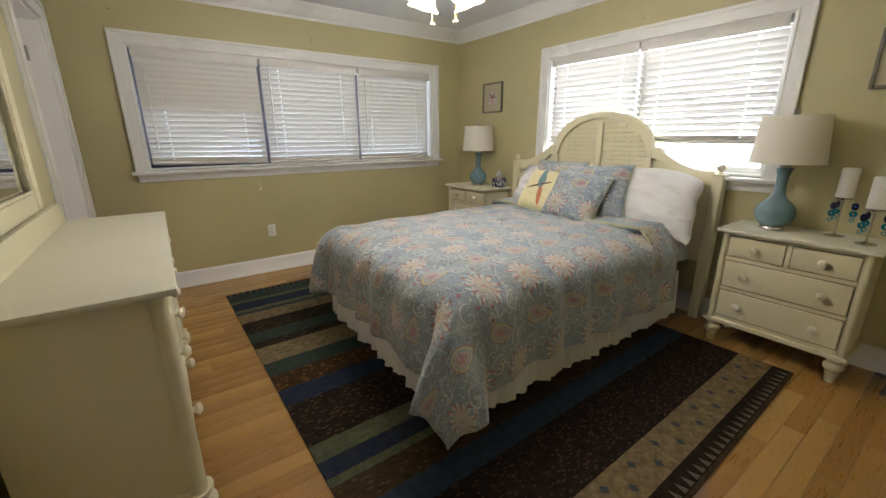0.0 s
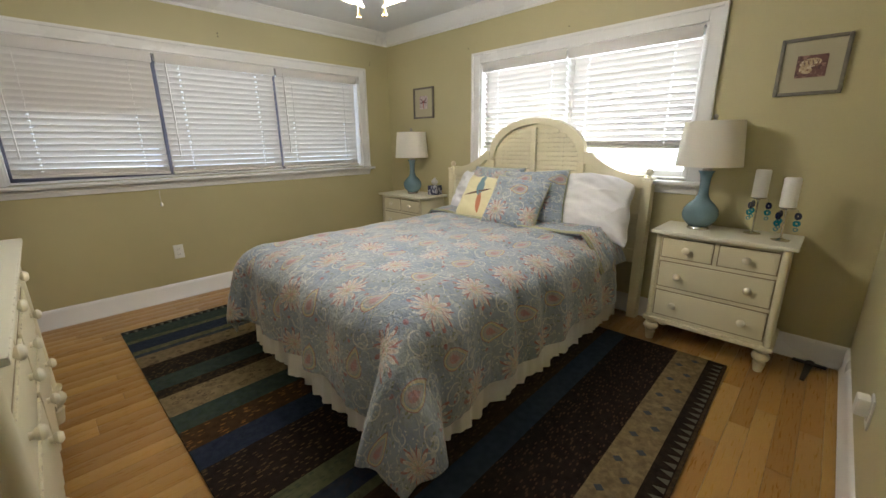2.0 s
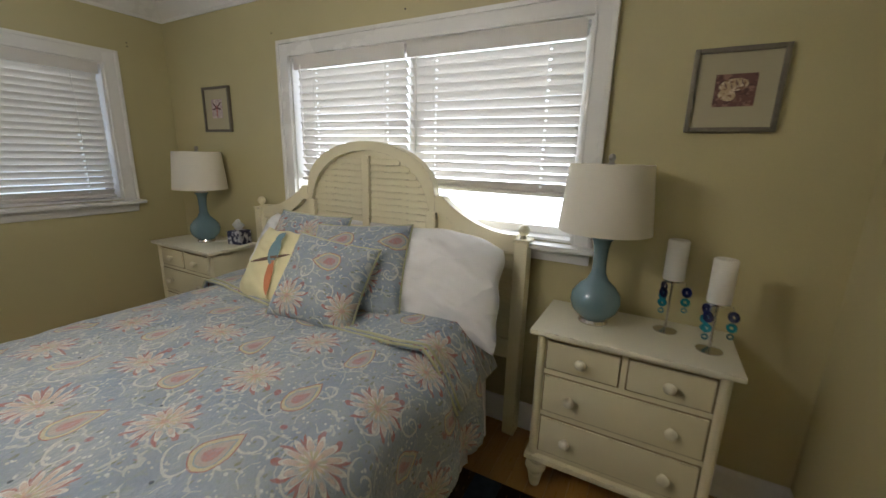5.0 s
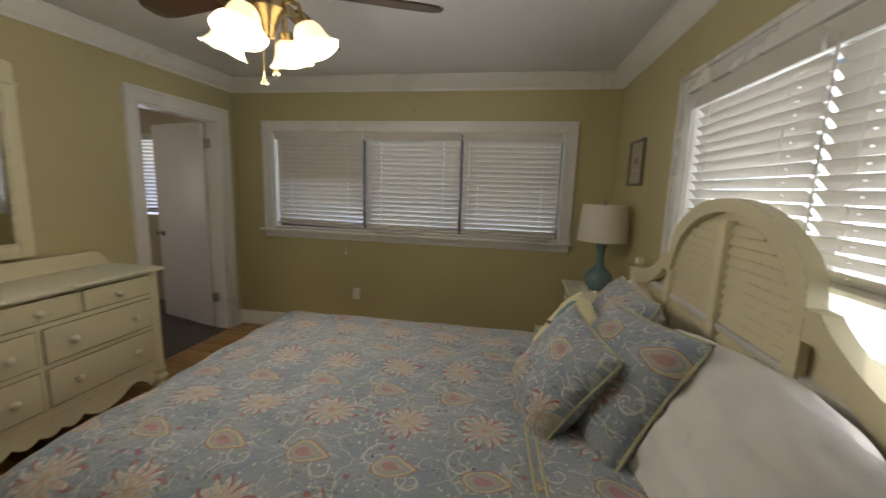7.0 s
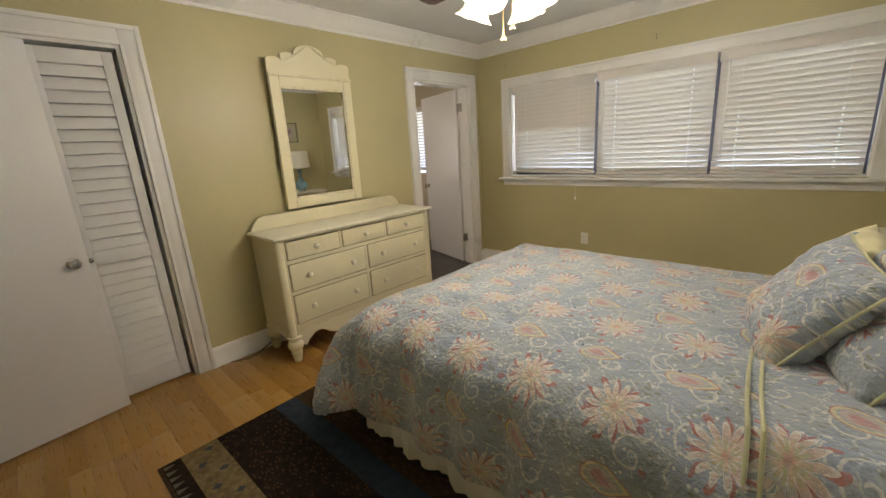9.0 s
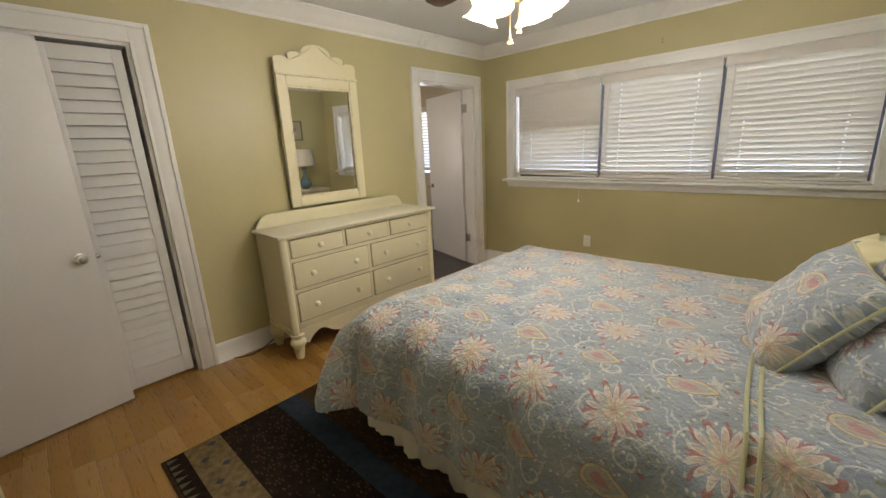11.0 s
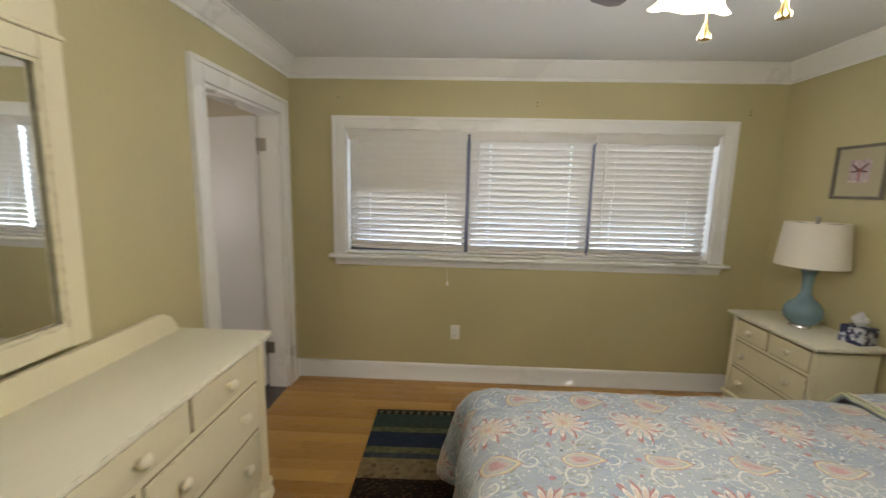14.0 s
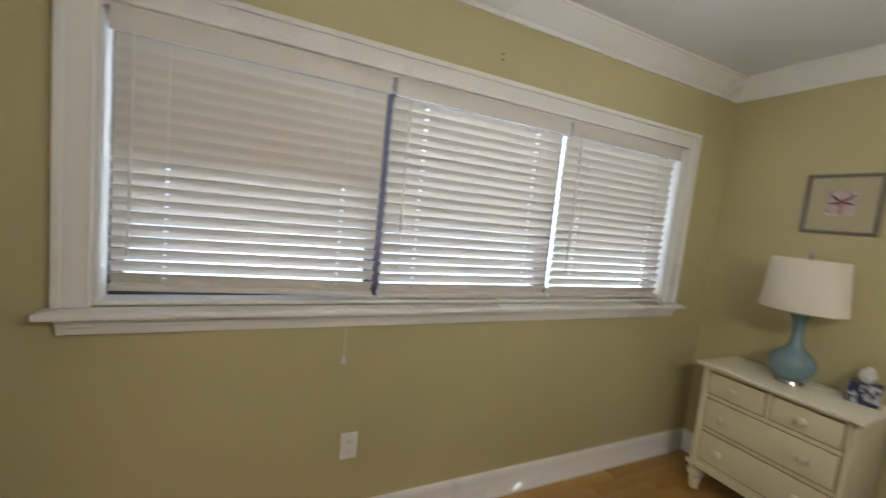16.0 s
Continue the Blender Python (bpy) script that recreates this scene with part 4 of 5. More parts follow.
def band(y0, y1, inner, nm, outer=head_top, n=60):
    """A flat frame member between two outlines."""
    up = [(y0 + (y1 - y0) * i / n, outer(y0 + (y1 - y0) * i / n)) for i in range(n + 1)]
    lo = [(y0 + (y1 - y0) * i / n, inner(y0 + (y1 - y0) * i / n)) for i in range(n + 1)]
    bm = bmesh.new()
    quads = []
    for x in (-0.032, 0.02):
        quads.append(([bm.verts.new((x, y, z)) for y, z in up], [bm.verts.new((x, y, z)) for y, z in lo]))
    for i in range(n):
        for (u, l) in quads:
            bm.faces.new((u[i], u[i + 1], l[i + 1], l[i]))
        bm.faces.new((quads[0][0][i], quads[0][0][i + 1], quads[1][0][i + 1], quads[1][0][i]))
        bm.faces.new((quads[0][1][i], quads[0][1][i + 1], quads[1][1][i + 1], quads[1][1][i]))
    for i in (0, n):
        bm.faces.new((quads[0][0][i], quads[0][1][i], quads[1][1][i], quads[1][0][i]))
    return part(nm, bm, CREAM, bed)


def inner_arch(y):
    q = abs(y)
    return 1.13 + 0.298 * math.sqrt(max(0.0, 1 - (q / 0.412) ** 2)) if q < 0.412 else 1.13


band(-AX, AX, inner_arch, "arch_rail")
for s in (-1, 1):
    a, b2 = sorted((s * AX, s * (HP - 0.03)))
    band(a, b2, lambda y: head_top(y) - 0.085, "swoop_rail")
    part("stile", boxed(-0.0325, -0.006, s * 0.43 - 0.028, s * 0.43 + 0.028, 0.5, 1.13, bevel=0.003), CREAM, bed)
part("middle_stile", boxed(-0.033, -0.006, -0.024, 0.024, 0.5, 1.40, bevel=0.003), CREAM, bed)
part("lower_rail", boxed(-0.032, 0.02, -HP + 0.03, HP - 0.03, 0.42, 0.52, bevel=0.004), CREAM, bed)
z = 0.54
while z < 1.40:
    for s in (-1, 1):
        if z < 1.13:
            end = 0.402
        else:
            end = 0.412 * math.sqrt(max(0.0, 1 - ((z + 0.012 - 1.13) / 0.298) ** 2))
        if end > 0.08:
            a, b2 = sorted((s * 0.026, s * end))
            part("louvre", boxed(-0.018, 0.018, a, b2, -0.003, 0.003, bevel=0.001), CREAM, bed, m=pose(-0.010, 0, z, 0, -66, 0))
        if z < 0.96:
            a, b2 = sorted((s * 0.460, s * (HP - 0.032)))
            part("louvre", boxed(-0.018, 0.018, a, b2, -0.003, 0.003, bevel=0.001), CREAM, bed, m=pose(-0.010, 0, z, 0, -66, 0))
    z += 0.036
for s in (-1, 1):
    p = part("post", joined((-0.05, 0.03, s * HP - 0.032, s * HP + 0.032, 0.0, 1.035), (-0.055, 0.035, s * HP - 0.037, s * HP + 0.037, 1.028, 1.04), bevel=0.005), CREAM, bed)
    part("finial", turned(((0, 1.095), (0.016, 1.091), (0.026, 1.075), (0.026, 1.062), (0.018, 1.048), (0.010, 1.042), (0.016, 1.036), (0.017, 1.028), (0, 1.028)), 20, Matrix.Translation((-0.01, s * HP, 0.012))), CREAM, p, "turned ball finial")
    part("side_rail", boxed(-2.02, -0.05, s * 0.76 - 0.012, s * 0.76 + 0.012, 0.22, 0.36, bevel=0.004), CREAM, bed)
    part("rear_leg", boxed(-2.00, -1.95, s * 0.70 - 0.03, s * 0.70 + 0.03, 0.0, 0.22, bevel=0.004), CREAM, bed)

MX0, MX1, MY0, MY1, MZ = 1.41, 3.47, BY - 0.815, BY + 0.665, 0.655
solid("mattress", joined((MX0, MX1, MY0 + 0.02, MY1 - 0.02, 0.245, MZ), bevel=0.05), MATTRESSM, "thick mattress and box under the comforter", "mattress")


def pleats(s):
    return 0.013 * math.sin(s * 46 + 2.4 * math.sin(s * 7) + 0.9 * math.sin(s * 31)) + 0.010 * math.sin(s * 19 + 1.0) + 0.004 * math.sin(s * 113)


skirt = thing("bed_skirt", "gathered cream bed skirt under the comforter", "bed skirt")
path = [(3.42, MY0 - 0.01), (MX0 - 0.02, MY0 - 0.01), (MX0 - 0.02, MY1 + 0.01), (3.42, MY1 + 0.01)]
acc = 0.0
for (xa, ya), (xb, yb) in zip(path, path[1:]):
    ln = math.hypot(xb - xa, yb - ya)
    dx, dy = (xb - xa) / ln, (yb - ya) / ln
    nx2, ny2 = (dy, -dx)
    if (nx2 * (xa - 2.5) + ny2 * (ya - BY)) < 0:
        nx2, ny2 = -nx2, -ny2
    steps = int(ln / 0.012)
    bm, prev = bmesh.new(), None
    for i in range(steps + 1):
        s = acc + ln * i / steps
        fade = min(1, i * 0.012 / 0.05, (steps - i) * 0.012 / 0.05)
        col = []
        for k in range(6):
            f = k / 5
            o = pleats(s) * f * fade + 0.018 * f
            col.append(bm.verts.new((xa + dx * ln * i / steps + nx2 * o, ya + dy * ln * i / steps + ny2 * o, 0.36 - (0.36 - 0.030) * f + (0.006 * math.sin(s * 31) if k == 5 else 0))))
        if prev:
            for k in range(5):
                bm.faces.new((prev[k], col[k], col[k + 1], prev[k + 1]))
        prev = col
    part("skirt_panel", bm, SKIRTCLOTH, skirt, smooth=80)
    acc += ln


TUFT_U, TUFT_V = 0.30, 0.26


def tuft_dip(u, v):
    """Pucker round the nearest tuft of the quilting."""
    row = math.floor(v / TUFT_V + 0.5)
    cu = (round(u / TUFT_U - 0.5 * (row % 2)) + 0.5 * (row % 2)) * TUFT_U
    d = math.hypot(u - cu, v - row * TUFT_V)
    return math.exp(-(d / 0.055) ** 2)


def drape():
    """Comforter laid over the mattress: hangs on three sides, corners fall in a point to the floor."""
    bm = bmesh.new()
    uvl = bm.loops.layers.uv.new("UVMap")
    ov = 0.50
    x0, x1, y0, y1, topz = MX0 + 0.06, 3.16, MY0 + 0.07, MY1 - 0.07, 0.675
    us = [x0 - ov + (x1 - x0 + ov) * i / 130 for i in range(131)]
    vs = [y0 - ov + (y1 - y0 + 2 * ov) * j / 150 for j in range(151)]
    r = 0.13
    grid = []
    for u in us:
        row = []
        for v in vs:
            a = max(0.0, x0 - u)
            side = -1 if v < y0 else 1
            c = max(0.0, y0 - v, v - y1)
            near = max(0.0, min(v - y0, y1 - v)) if a > 0 and c == 0 else max(0.0, u - x0) if c > 0 and a == 0 else 0.0
            d = (a ** 3.2 + c ** 3.2) ** (1 / 3.2) * (1 + 0.05 * math.exp(-near / 0.30))
            bx, by = max(u, x0), min(max(v, y0), y1)
            puff = 0.014 - 0.022 * tuft_dip(u, v) + 0.012 * noise.noise(Vector((u * 4, v * 4, 0))) + 0.009 * (0.25 - abs(noise.noise(Vector((u * 7 + v * 5, v * 12 - u * 4, 3))))) * (1 - tuft_dip(u, v))
            if d < 1e-6:
                e = min(u - x0, v - y0, y1 - v)
                z = topz + 0.035 * min(1.0, max(0, e) / 0.25) ** 0.6 + puff
                row.append((Vector((u, v, z)), (u, v)))
                continue
            nn = math.hypot(a, c)
            na, nc = a / nn, c / nn * side
            ang = min(d / r, math.pi / 2)
            hor = r * math.sin(ang)
            drop = r * (1 - math.cos(ang)) + max(0.0, d - r * math.pi / 2)
            corner = min(a, c) / ov
            # folds of the hanging sides
            along = v if a > c else u
            fold = 0.020 * math.sin(along * 21 + 1.3 * math.sin(along * 6)) + 0.012 * noise.noise(Vector((along * 9, d * 3, side)))
            fold *= min(1.0, d / 0.25)
            fold += 0.010 * (0.3 - abs(noise.noise(Vector((along * 14, d * 9, side + 7))))) * min(1.0, d / 0.1) + 0.006 * noise.noise(Vector((along * 30, d * 22, side)))
            hor += fold * (1 - corner) + (0.17 if side < 0 else 0.10) * min(1.0, corner * 3.2) * min(1, d / 0.5) + (0.055 if side < 0 and c > a else 0.03) * min(1, d / 0.4)
            z = topz - drop + puff * max(0, 1 - d / 0.15)
            z = max(z, 0.022 + 0.01 * math.sin(7 * d))
            row.append((Vector((bx - na * hor, by + nc * hor, z)), (u, v)))
        grid.append(row)
    verts = [[bm.verts.new(p) for p, _ in row] for row in grid]
    for i in range(len(us) - 1):
        for j in range(len(vs) - 1):
            f = bm.faces.new((verts[i][j], verts[i + 1][j], verts[i + 1][j + 1], verts[i][j + 1]))
            for lp, (ii, jj) in zip(f.loops, ((i, j), (i + 1, j), (i + 1, j + 1), (i, j + 1))):
                lp[uvl].uv = grid[ii][jj][1]
    return bm


com = solid("comforter", drape(), FLORAL, "blue floral quilted comforter draped to the floor corners", "comforter", smooth=80)
for i in range(4, 11):
    for row in range(5, 11):
        tu, tv = (i + 0.5 * (row % 2)) * TUFT_U, row * TUFT_V
        if MX0 + 0.1 < tu < 2.85 and MY0 + 0.1 < tv < MY1 - 0.1:
            tz = 0.675 + 0.035 * max(0.0, min(1.0, min(tu - MX0 - 0.06, tv - MY0 - 0.07, MY1 - 0.07 - tv) / 0.25)) ** 0.6 + 0.014 - 0.022 + 0.012 * noise.noise(Vector((tu * 4, tv * 4, 0)))
            part("tuft", turned(((0, 0.003), (0.004, 0.002), (0.006, 0.0), (0.0, -0.004)), 10, Matrix.Translation((tu, tv, tz))), TUFTM, com, "dark stitched tuft")
sol = com.modifiers.new("thickness", "SOLIDIFY")
sol.thickness, sol.offset = 0.012, -1


def cushion(m, w, h, t, material_, name, label, category, seed=0, group="", edge=False, wrinkle=1.0, slump=0.0):
    """Stuffed pillow in local xz (thickness along y), UV in metres."""
    bm = bmesh.new()
    uvl = bm.loops.layers.uv.new("UVMap")
    n = 36
    sides = []
    for s in (1, -1):
        rows = []
        for i in range(n + 1):
            row = []
            for j in range(n + 1):
                a, b2 = -1 + 2 * i / n, -1 + 2 * j / n
                pin = 1 - 0.06 * (1 - b2 * b2) * abs(a)
                pinb = 1 - 0.06 * (1 - abs(a) ** 2) * abs(b2)
                full = max(0.0, (1 - a ** 4) * (1 - b2 ** 4)) ** (0.55 if edge else 0.75)
                ridge = 0.0 if edge else 0.034 * (0.25 - abs(noise.noise(Vector((a * 1.1 + b2 * 1.6, (b2 - 0.8 * a) * 3.6 + seed, s * 3)))))
                wr = wrinkle * ridge + (0.012 if edge else 0.010 * wrinkle) * noise.noise(Vector((a * 3 + seed, b2 * 3, s))) + 0.009 * wrinkle * noise.noise(Vector((a * 2.5 + b2 * 5, b2 * 2.5 - a * 4 + seed, s * 2)))
                y = s * (t / 2 * full + wr * full)
                x = a * w / 2 * pin
                z = b2 * h / 2 * pinb
                if not edge:
                    x, z = x * (1 - 0.07 * (a * b2) ** 2) + 0.02 * noise.noise(Vector((b2 * 2, seed, 0))), z * (1 - 0.10 * (a * b2) ** 2) - slump * max(0.0, -a) ** 2 + 0.018 * noise.noise(Vector((a * 2.5, seed, 5)))
                row.append((Vector((x, y, z)), (a * w / 2 + seed * 0.37, b2 * h / 2 + seed * 0.21 + (0.9 if s < 0 else 0))))
            rows.append(row)
        sides.append(rows)
    front = [[bm.verts.new(p) for p, _ in row] for row in sides[0]]
    back = [[front[i][j] if i in (0, n) or j in (0, n) else bm.verts.new(sides[1][i][j][0]) for j in range(n + 1)] for i in range(n + 1)]
    for vv, data, flip in ((front, sides[0], False), (back, sides[1], True)):
        for i in range(n):
            for j in range(n):
                idx = ((i, j), (i + 1, j), (i + 1, j + 1), (i, j + 1))
                if flip:
                    idx = idx[::-1]
                f = bm.faces.new([vv[a][c] for a, c in idx])
                for lp, (a, c) in zip(f.loops, idx):
                    lp[uvl].uv = data[a][c][1]
    rim = [front[i][0] for i in range(n + 1)] + [front[n][j] for j in range(1, n + 1)] + [front[i][n] for i in range(n - 1, -1, -1)] + [front[0][j] for j in range(n - 1, -1, -1)]
    rim = [v.co.copy() for v in rim]
    ob = solid(name, bm, material_, label, category, m=m, group=group, smooth=80)
    if edge:
        part("piping", tube(bmesh.new(), rim, 0.005, 6), PIPING, ob, "olive green piped edge")
    return ob


# each leans back towards the headboard: face towards -x
def lean(x, y, z, back, yaw=0.0, roll=0.0):
    return pose(x, y, z, 0, 0, 90 + yaw) @ pose(0, 0, 0, back, 0, 0) @ pose(0, 0, 0, 0, roll, 0)


cushion(lean(3.31, 1.64, 0.845, 36, 4, 7), 0.88, 0.53, 0.22, WHITECLOTH, "bed_pillow", "white cotton bed pillow slumped over the mattress edge", "pillow", seed=1, group="white bed pillows", slump=0.10)
cushion(lean(3.32, 2.52, 0.825, 30, -2, -4), 0.62, 0.45, 0.23, WHITECLOTH, "bed_pillow", "white cotton bed pillow leaning on the headboard", "pillow", seed=2, group="white bed pillows")
cushion(lean(3.13, 1.87, 0.885, 36, 14, 4), 0.50, 0.46, 0.15, FLORAL, "throw_pillow", "large blue floral throw pillow with piped edge", "pillow", seed=3, group="floral throw pillows", edge=True)
cushion(lean(3.20, 2.30, 0.885, 30, 2, 0), 0.50, 0.46, 0.14, FLORAL, "throw_pillow", "blue floral throw pillow behind the bird pillow", "pillow", seed=4, group="floral throw pillows", edge=True)
cushion(lean(2.955, 1.90, 0.860, 35, 16, -8), 0.41, 0.40, 0.15, FLORAL, "throw_pillow", "small blue floral throw pillow in front", "pillow", seed=5, group="floral throw pillows", edge=True)
bird = cushion(lean(3.02, 2.25, 0.855, 32, 4, -5), 0.42, 0.39, 0.14, YELLOWCLOTH, "bird_pillow", "pale yellow pillow with a stitched bird on a twig", "pillow", seed=6, wrinkle=0.3)


def stitched(name, material_, label, ribs):
    """A stitched figure lying on the bird pillow's face: ribs of (left, right) points."""
    bm = bmesh.new()
    rows = []
    for (xa, za), (xb, zb) in ribs:
        row = []
        for k in range(5):
            x, z = xa + (xb - xa) * k / 4, za + (zb - za) * k / 4
            full = max(0.0, (1 - (x / 0.21) ** 4) * (1 - (z / 0.195) ** 4)) ** 0.55
            row.append(bm.verts.new((x, 0.07 * full + 0.008, z)))
        rows.append(row)
    for ra, rb in zip(rows, rows[1:]):
        for k in range(4):
            bm.faces.new((ra[k], ra[k + 1], rb[k + 1], rb[k]))
    return part(name, bm, material_, bird, label, smooth=80)


def leaf(xa, za, xb, zb, w, n=9):
    dx, dz = xb - xa, zb - za
    ln = math.hypot(dx, dz)
    nx2, nz2 = -dz / ln, dx / ln
    return [((xa + dx * t - nx2 * w * math.sin(math.pi * t) ** 0.6, za + dz * t - nz2 * w * math.sin(math.pi * t) ** 0.6),
             (xa + dx * t + nx2 * w * math.sin(math.pi * t) ** 0.6, za + dz * t + nz2 * w * math.sin(math.pi * t) ** 0.6)) for t in [k / n for k in range(n + 1)]]


stitched("bird_body", BIRDBLUE, "blue stitched bird body", leaf(0.015, 0.13, -0.005, -0.01, 0.034))
stitched("bird_head", BIRDBLUE, "blue stitched head", leaf(0.01, 0.165, 0.02, 0.10, 0.022))
stitched("bird_breast", BIRDRED, "rust stitched breast and tail", leaf(-0.005, 0.03, -0.05, -0.15, 0.022))
stitched("twig", TWIG, "brown stitched twig", leaf(0.13, -0.025, -0.10, 0.065, 0.009))

# turned-back edge of the comforter with two lines of piping
fold = bmesh.new()
uvl = fold.loops.layers.uv.new("UVMap")
rows = []
for i in range(15):
    x = 2.90 + 0.40 * i / 14
    row = []
    for j in range(61):
        v = (MY0 - 0.11) + (MY1 - MY0 + 0.22) * j / 60
        over = max(0.0, MY0 + 0.03 - v, v - MY1 + 0.03)
        z = 0.728 + 0.008 * noise.noise(Vector((x * 6, v * 6, 3))) - 0.006 * math.cos(i / 14 * 6.28) - over * 0.95 - over * over * 5
        row.append((fold.verts.new((x + 0.05 * math.sin(v * 2.6), v, z)), (x * 1.0 + 1.7, v)))
    rows.append(row)
for ra, rb in zip(rows, rows[1:]):
    for j in range(60):
        f = fold.faces.new((ra[j][0], rb[j][0], rb[j + 1][0], ra[j + 1][0]))
        for lp, q in zip(f.loops, (ra[j], rb[j], rb[j + 1], ra[j + 1])):
            lp[uvl].uv = q[1]
edge_a, edge_b = [q[0].co.copy() for q in rows[0]], [q[0].co.copy() for q in rows[1]]
fo = solid("folded_sheet", fold, FLORAL, "turned-back floral sheet with olive green piping", "bed sheet", smooth=80)
fo.modifiers.new("thickness", "SOLIDIFY").thickness = 0.010
for line in (edge_a, edge_b):
    part("piping", tube(bmesh.new(), [p + Vector((0, 0, 0.004)) for p in line], 0.0055, 8), PIPING, fo, "olive green piping")

# ---- ceiling fan ----
fan = thing("ceiling_fan", "ceiling fan with dark blades, brass fittings and four lit bell shades", "ceiling fan", pose(1.83, 1.99, -0.04))
part("canopy", turned(((0, CEIL + 0.05), (0.075, CEIL + 0.05), (0.072, CEIL - 0.03), (0.03, CEIL - 0.055), (0.014, CEIL - 0.058), (0.014, CEIL - 0.10), (0, CEIL - 0.10)), 28), BRASS, fan)
part("motor", turned(((0, 2.345), (0.05, 2.342), (0.11, 2.32), (0.125, 2.29), (0.125, 2.26), (0.10, 2.235), (0.06, 2.22), (0, 2.22)), 36), BRASS, fan)
part("light_hub", turned(((0, 2.22), (0.05, 2.22), (0.055, 2.19), (0.075, 2.175), (0.075, 2.15), (0.045, 2.125), (0.03, 2.09), (0.02, 2.06), (0, 2.055)), 28), BRASS, fan)
for k in range(5):
    a = 72 * k + 24
    bl = [(0.20, -0.05), (0.28, -0.062), (0.56, -0.068), (0.64, -0.060), (0.665, -0.03), (0.665, 0.03), (0.64, 0.060), (0.56, 0.068), (0.28, 0.062), (0.20, 0.05)]
    part("blade", prism(bmesh.new(), bl, pose(0, 0, 2.235, 0, 0, a) @ pose(0, 0, 0, 12, 0, 0), 0.007, 0.002), WALNUT, fan, "dark wooden blade")
    part("blade_iron", prism(bmesh.new(), [(0.09, -0.018), (0.2, -0.025), (0.27, -0.04), (0.27, 0.04), (0.2, 0.025), (0.09, 0.018)], pose(0, 0, 2.229, 0, 0, a) @ pose(0, 0, 0, 12, 0, 0), 0.005), BRASS, fan)
for k in range(4):
    a = radians(90 * k + 4)
    ca, sa = math.cos(a), math.sin(a)
    bm = bmesh.new()
    tube(bm, [(ca * r, sa * r, z) for r, z in ((0.05, 2.16), (0.085, 2.185), (0.12, 2.17), (0.132, 2.12))], 0.008, 10)
    arm = part("lamp_arm", bm, BRASS, fan)
    m = Matrix.Translation((ca * 0.132, sa * 0.132, 2.125)) @ Matrix.Rotation(a, 4, "Z") @ Matrix.Rotation(radians(-24), 4, "Y")
    part("shade_holder", turned(((0, 0.0), (0.026, 0.0), (0.028, -0.03), (0.022, -0.034), (0, -0.034)), 18, m), BRASS, arm)
    bm = bmesh.new()
    segs = 36
    prof = ((0.026, -0.026), (0.040, -0.032), (0.050, -0.046), (0.056, -0.068), (0.062, -0.090), (0.073, -0.110), (0.088, -0.124))
    rings = []
    for i, (r, z) in enumerate(prof):
        rings.append([bm.verts.new(m @ Vector(((r + 0.0025 * (i / 6) ** 2 * math.cos(6 * t)) * math.cos(t), (r + 0.0025 * (i / 6) ** 2 * math.cos(6 * t)) * math.sin(t), z + 0.0025 * (i / 6) ** 2 * math.cos(6 * t)))) for t in [2 * math.pi * q / segs for q in range(segs)]])
    for ra, rb in zip(rings, rings[1:]):
        for q in range(segs):
            bm.faces.new((ra[q], ra[(q + 1) % segs], rb[(q + 1) % segs], rb[q]))
    part("glass_shade", bm, LITGLASS, arm, "lit frosted bell shade", smooth=80)
    bulb = new("bulb_light", bpy.data.lights.new("bulb_light", "POINT"))
    bulb.data.energy, bulb.data.color, bulb.data.shadow_soft_size = 12.0, (1.0, 0.92, 0.78), 0.06
    bulb.location = fan.matrix_basis @ m @ Vector((0, 0, -0.185))
for dx, dy, zb in ((-0.048, 0.036, 1.897), (0.050, -0.038, 1.910)):
    bm = bmesh.new()
    tube(bm, ((dx, dy, 2.09), (dx, dy, zb + 0.02)), 0.0018, 6)
    ch = part("pull_chain", bm, BRASS, fan)
    part("chain_knob", turned(((0, zb), (0.012, zb + 0.002), (0.013, zb + 0.008), (0.006, zb + 0.02), (0.004, zb + 0.035), (0, zb + 0.035)), 16, Matrix.Translation((dx, dy, 0))), BRASS, ch)

# ---- pictures ----


def print_mat(name, ground, a, b2, seed):
    mat, b = material(name, ground, 0.6)
    n1, n2 = noise_val(30 + seed, 4), noise_val(55 + seed, 3)
    c = mix(n1.soft(0.48, 0.56), ground, a)
    c = mix(n2.soft(0.54, 0.60), c, b2)
    link(c, b.inputs["Base Color"])
    return mat


MATBOARD = paint("cream_mat_board", (0.46, 0.42, 0.28), 0.85, 0.03)
MATPALE = paint("pale_mat_board", (0.50, 0.48, 0.41), 0.85, 0.03)
mat, b = material("silvered_frame", (0.30, 0.28, 0.24), 0.4, 0.6)
link(mix(noise_val(60, 4), (0.12, 0.105, 0.085), (0.27, 0.245, 0.20)), b.inputs["Base Color"])
SILVERF = mat
mat, b = material("bronze_reeded_frame", (0.22, 0.16, 0.09), 0.45, 0.4)
link(mix(noise_val(50, 4), (0.14, 0.095, 0.05), (0.32, 0.24, 0.14)), b.inputs["Base Color"])
BRONZEF = mat


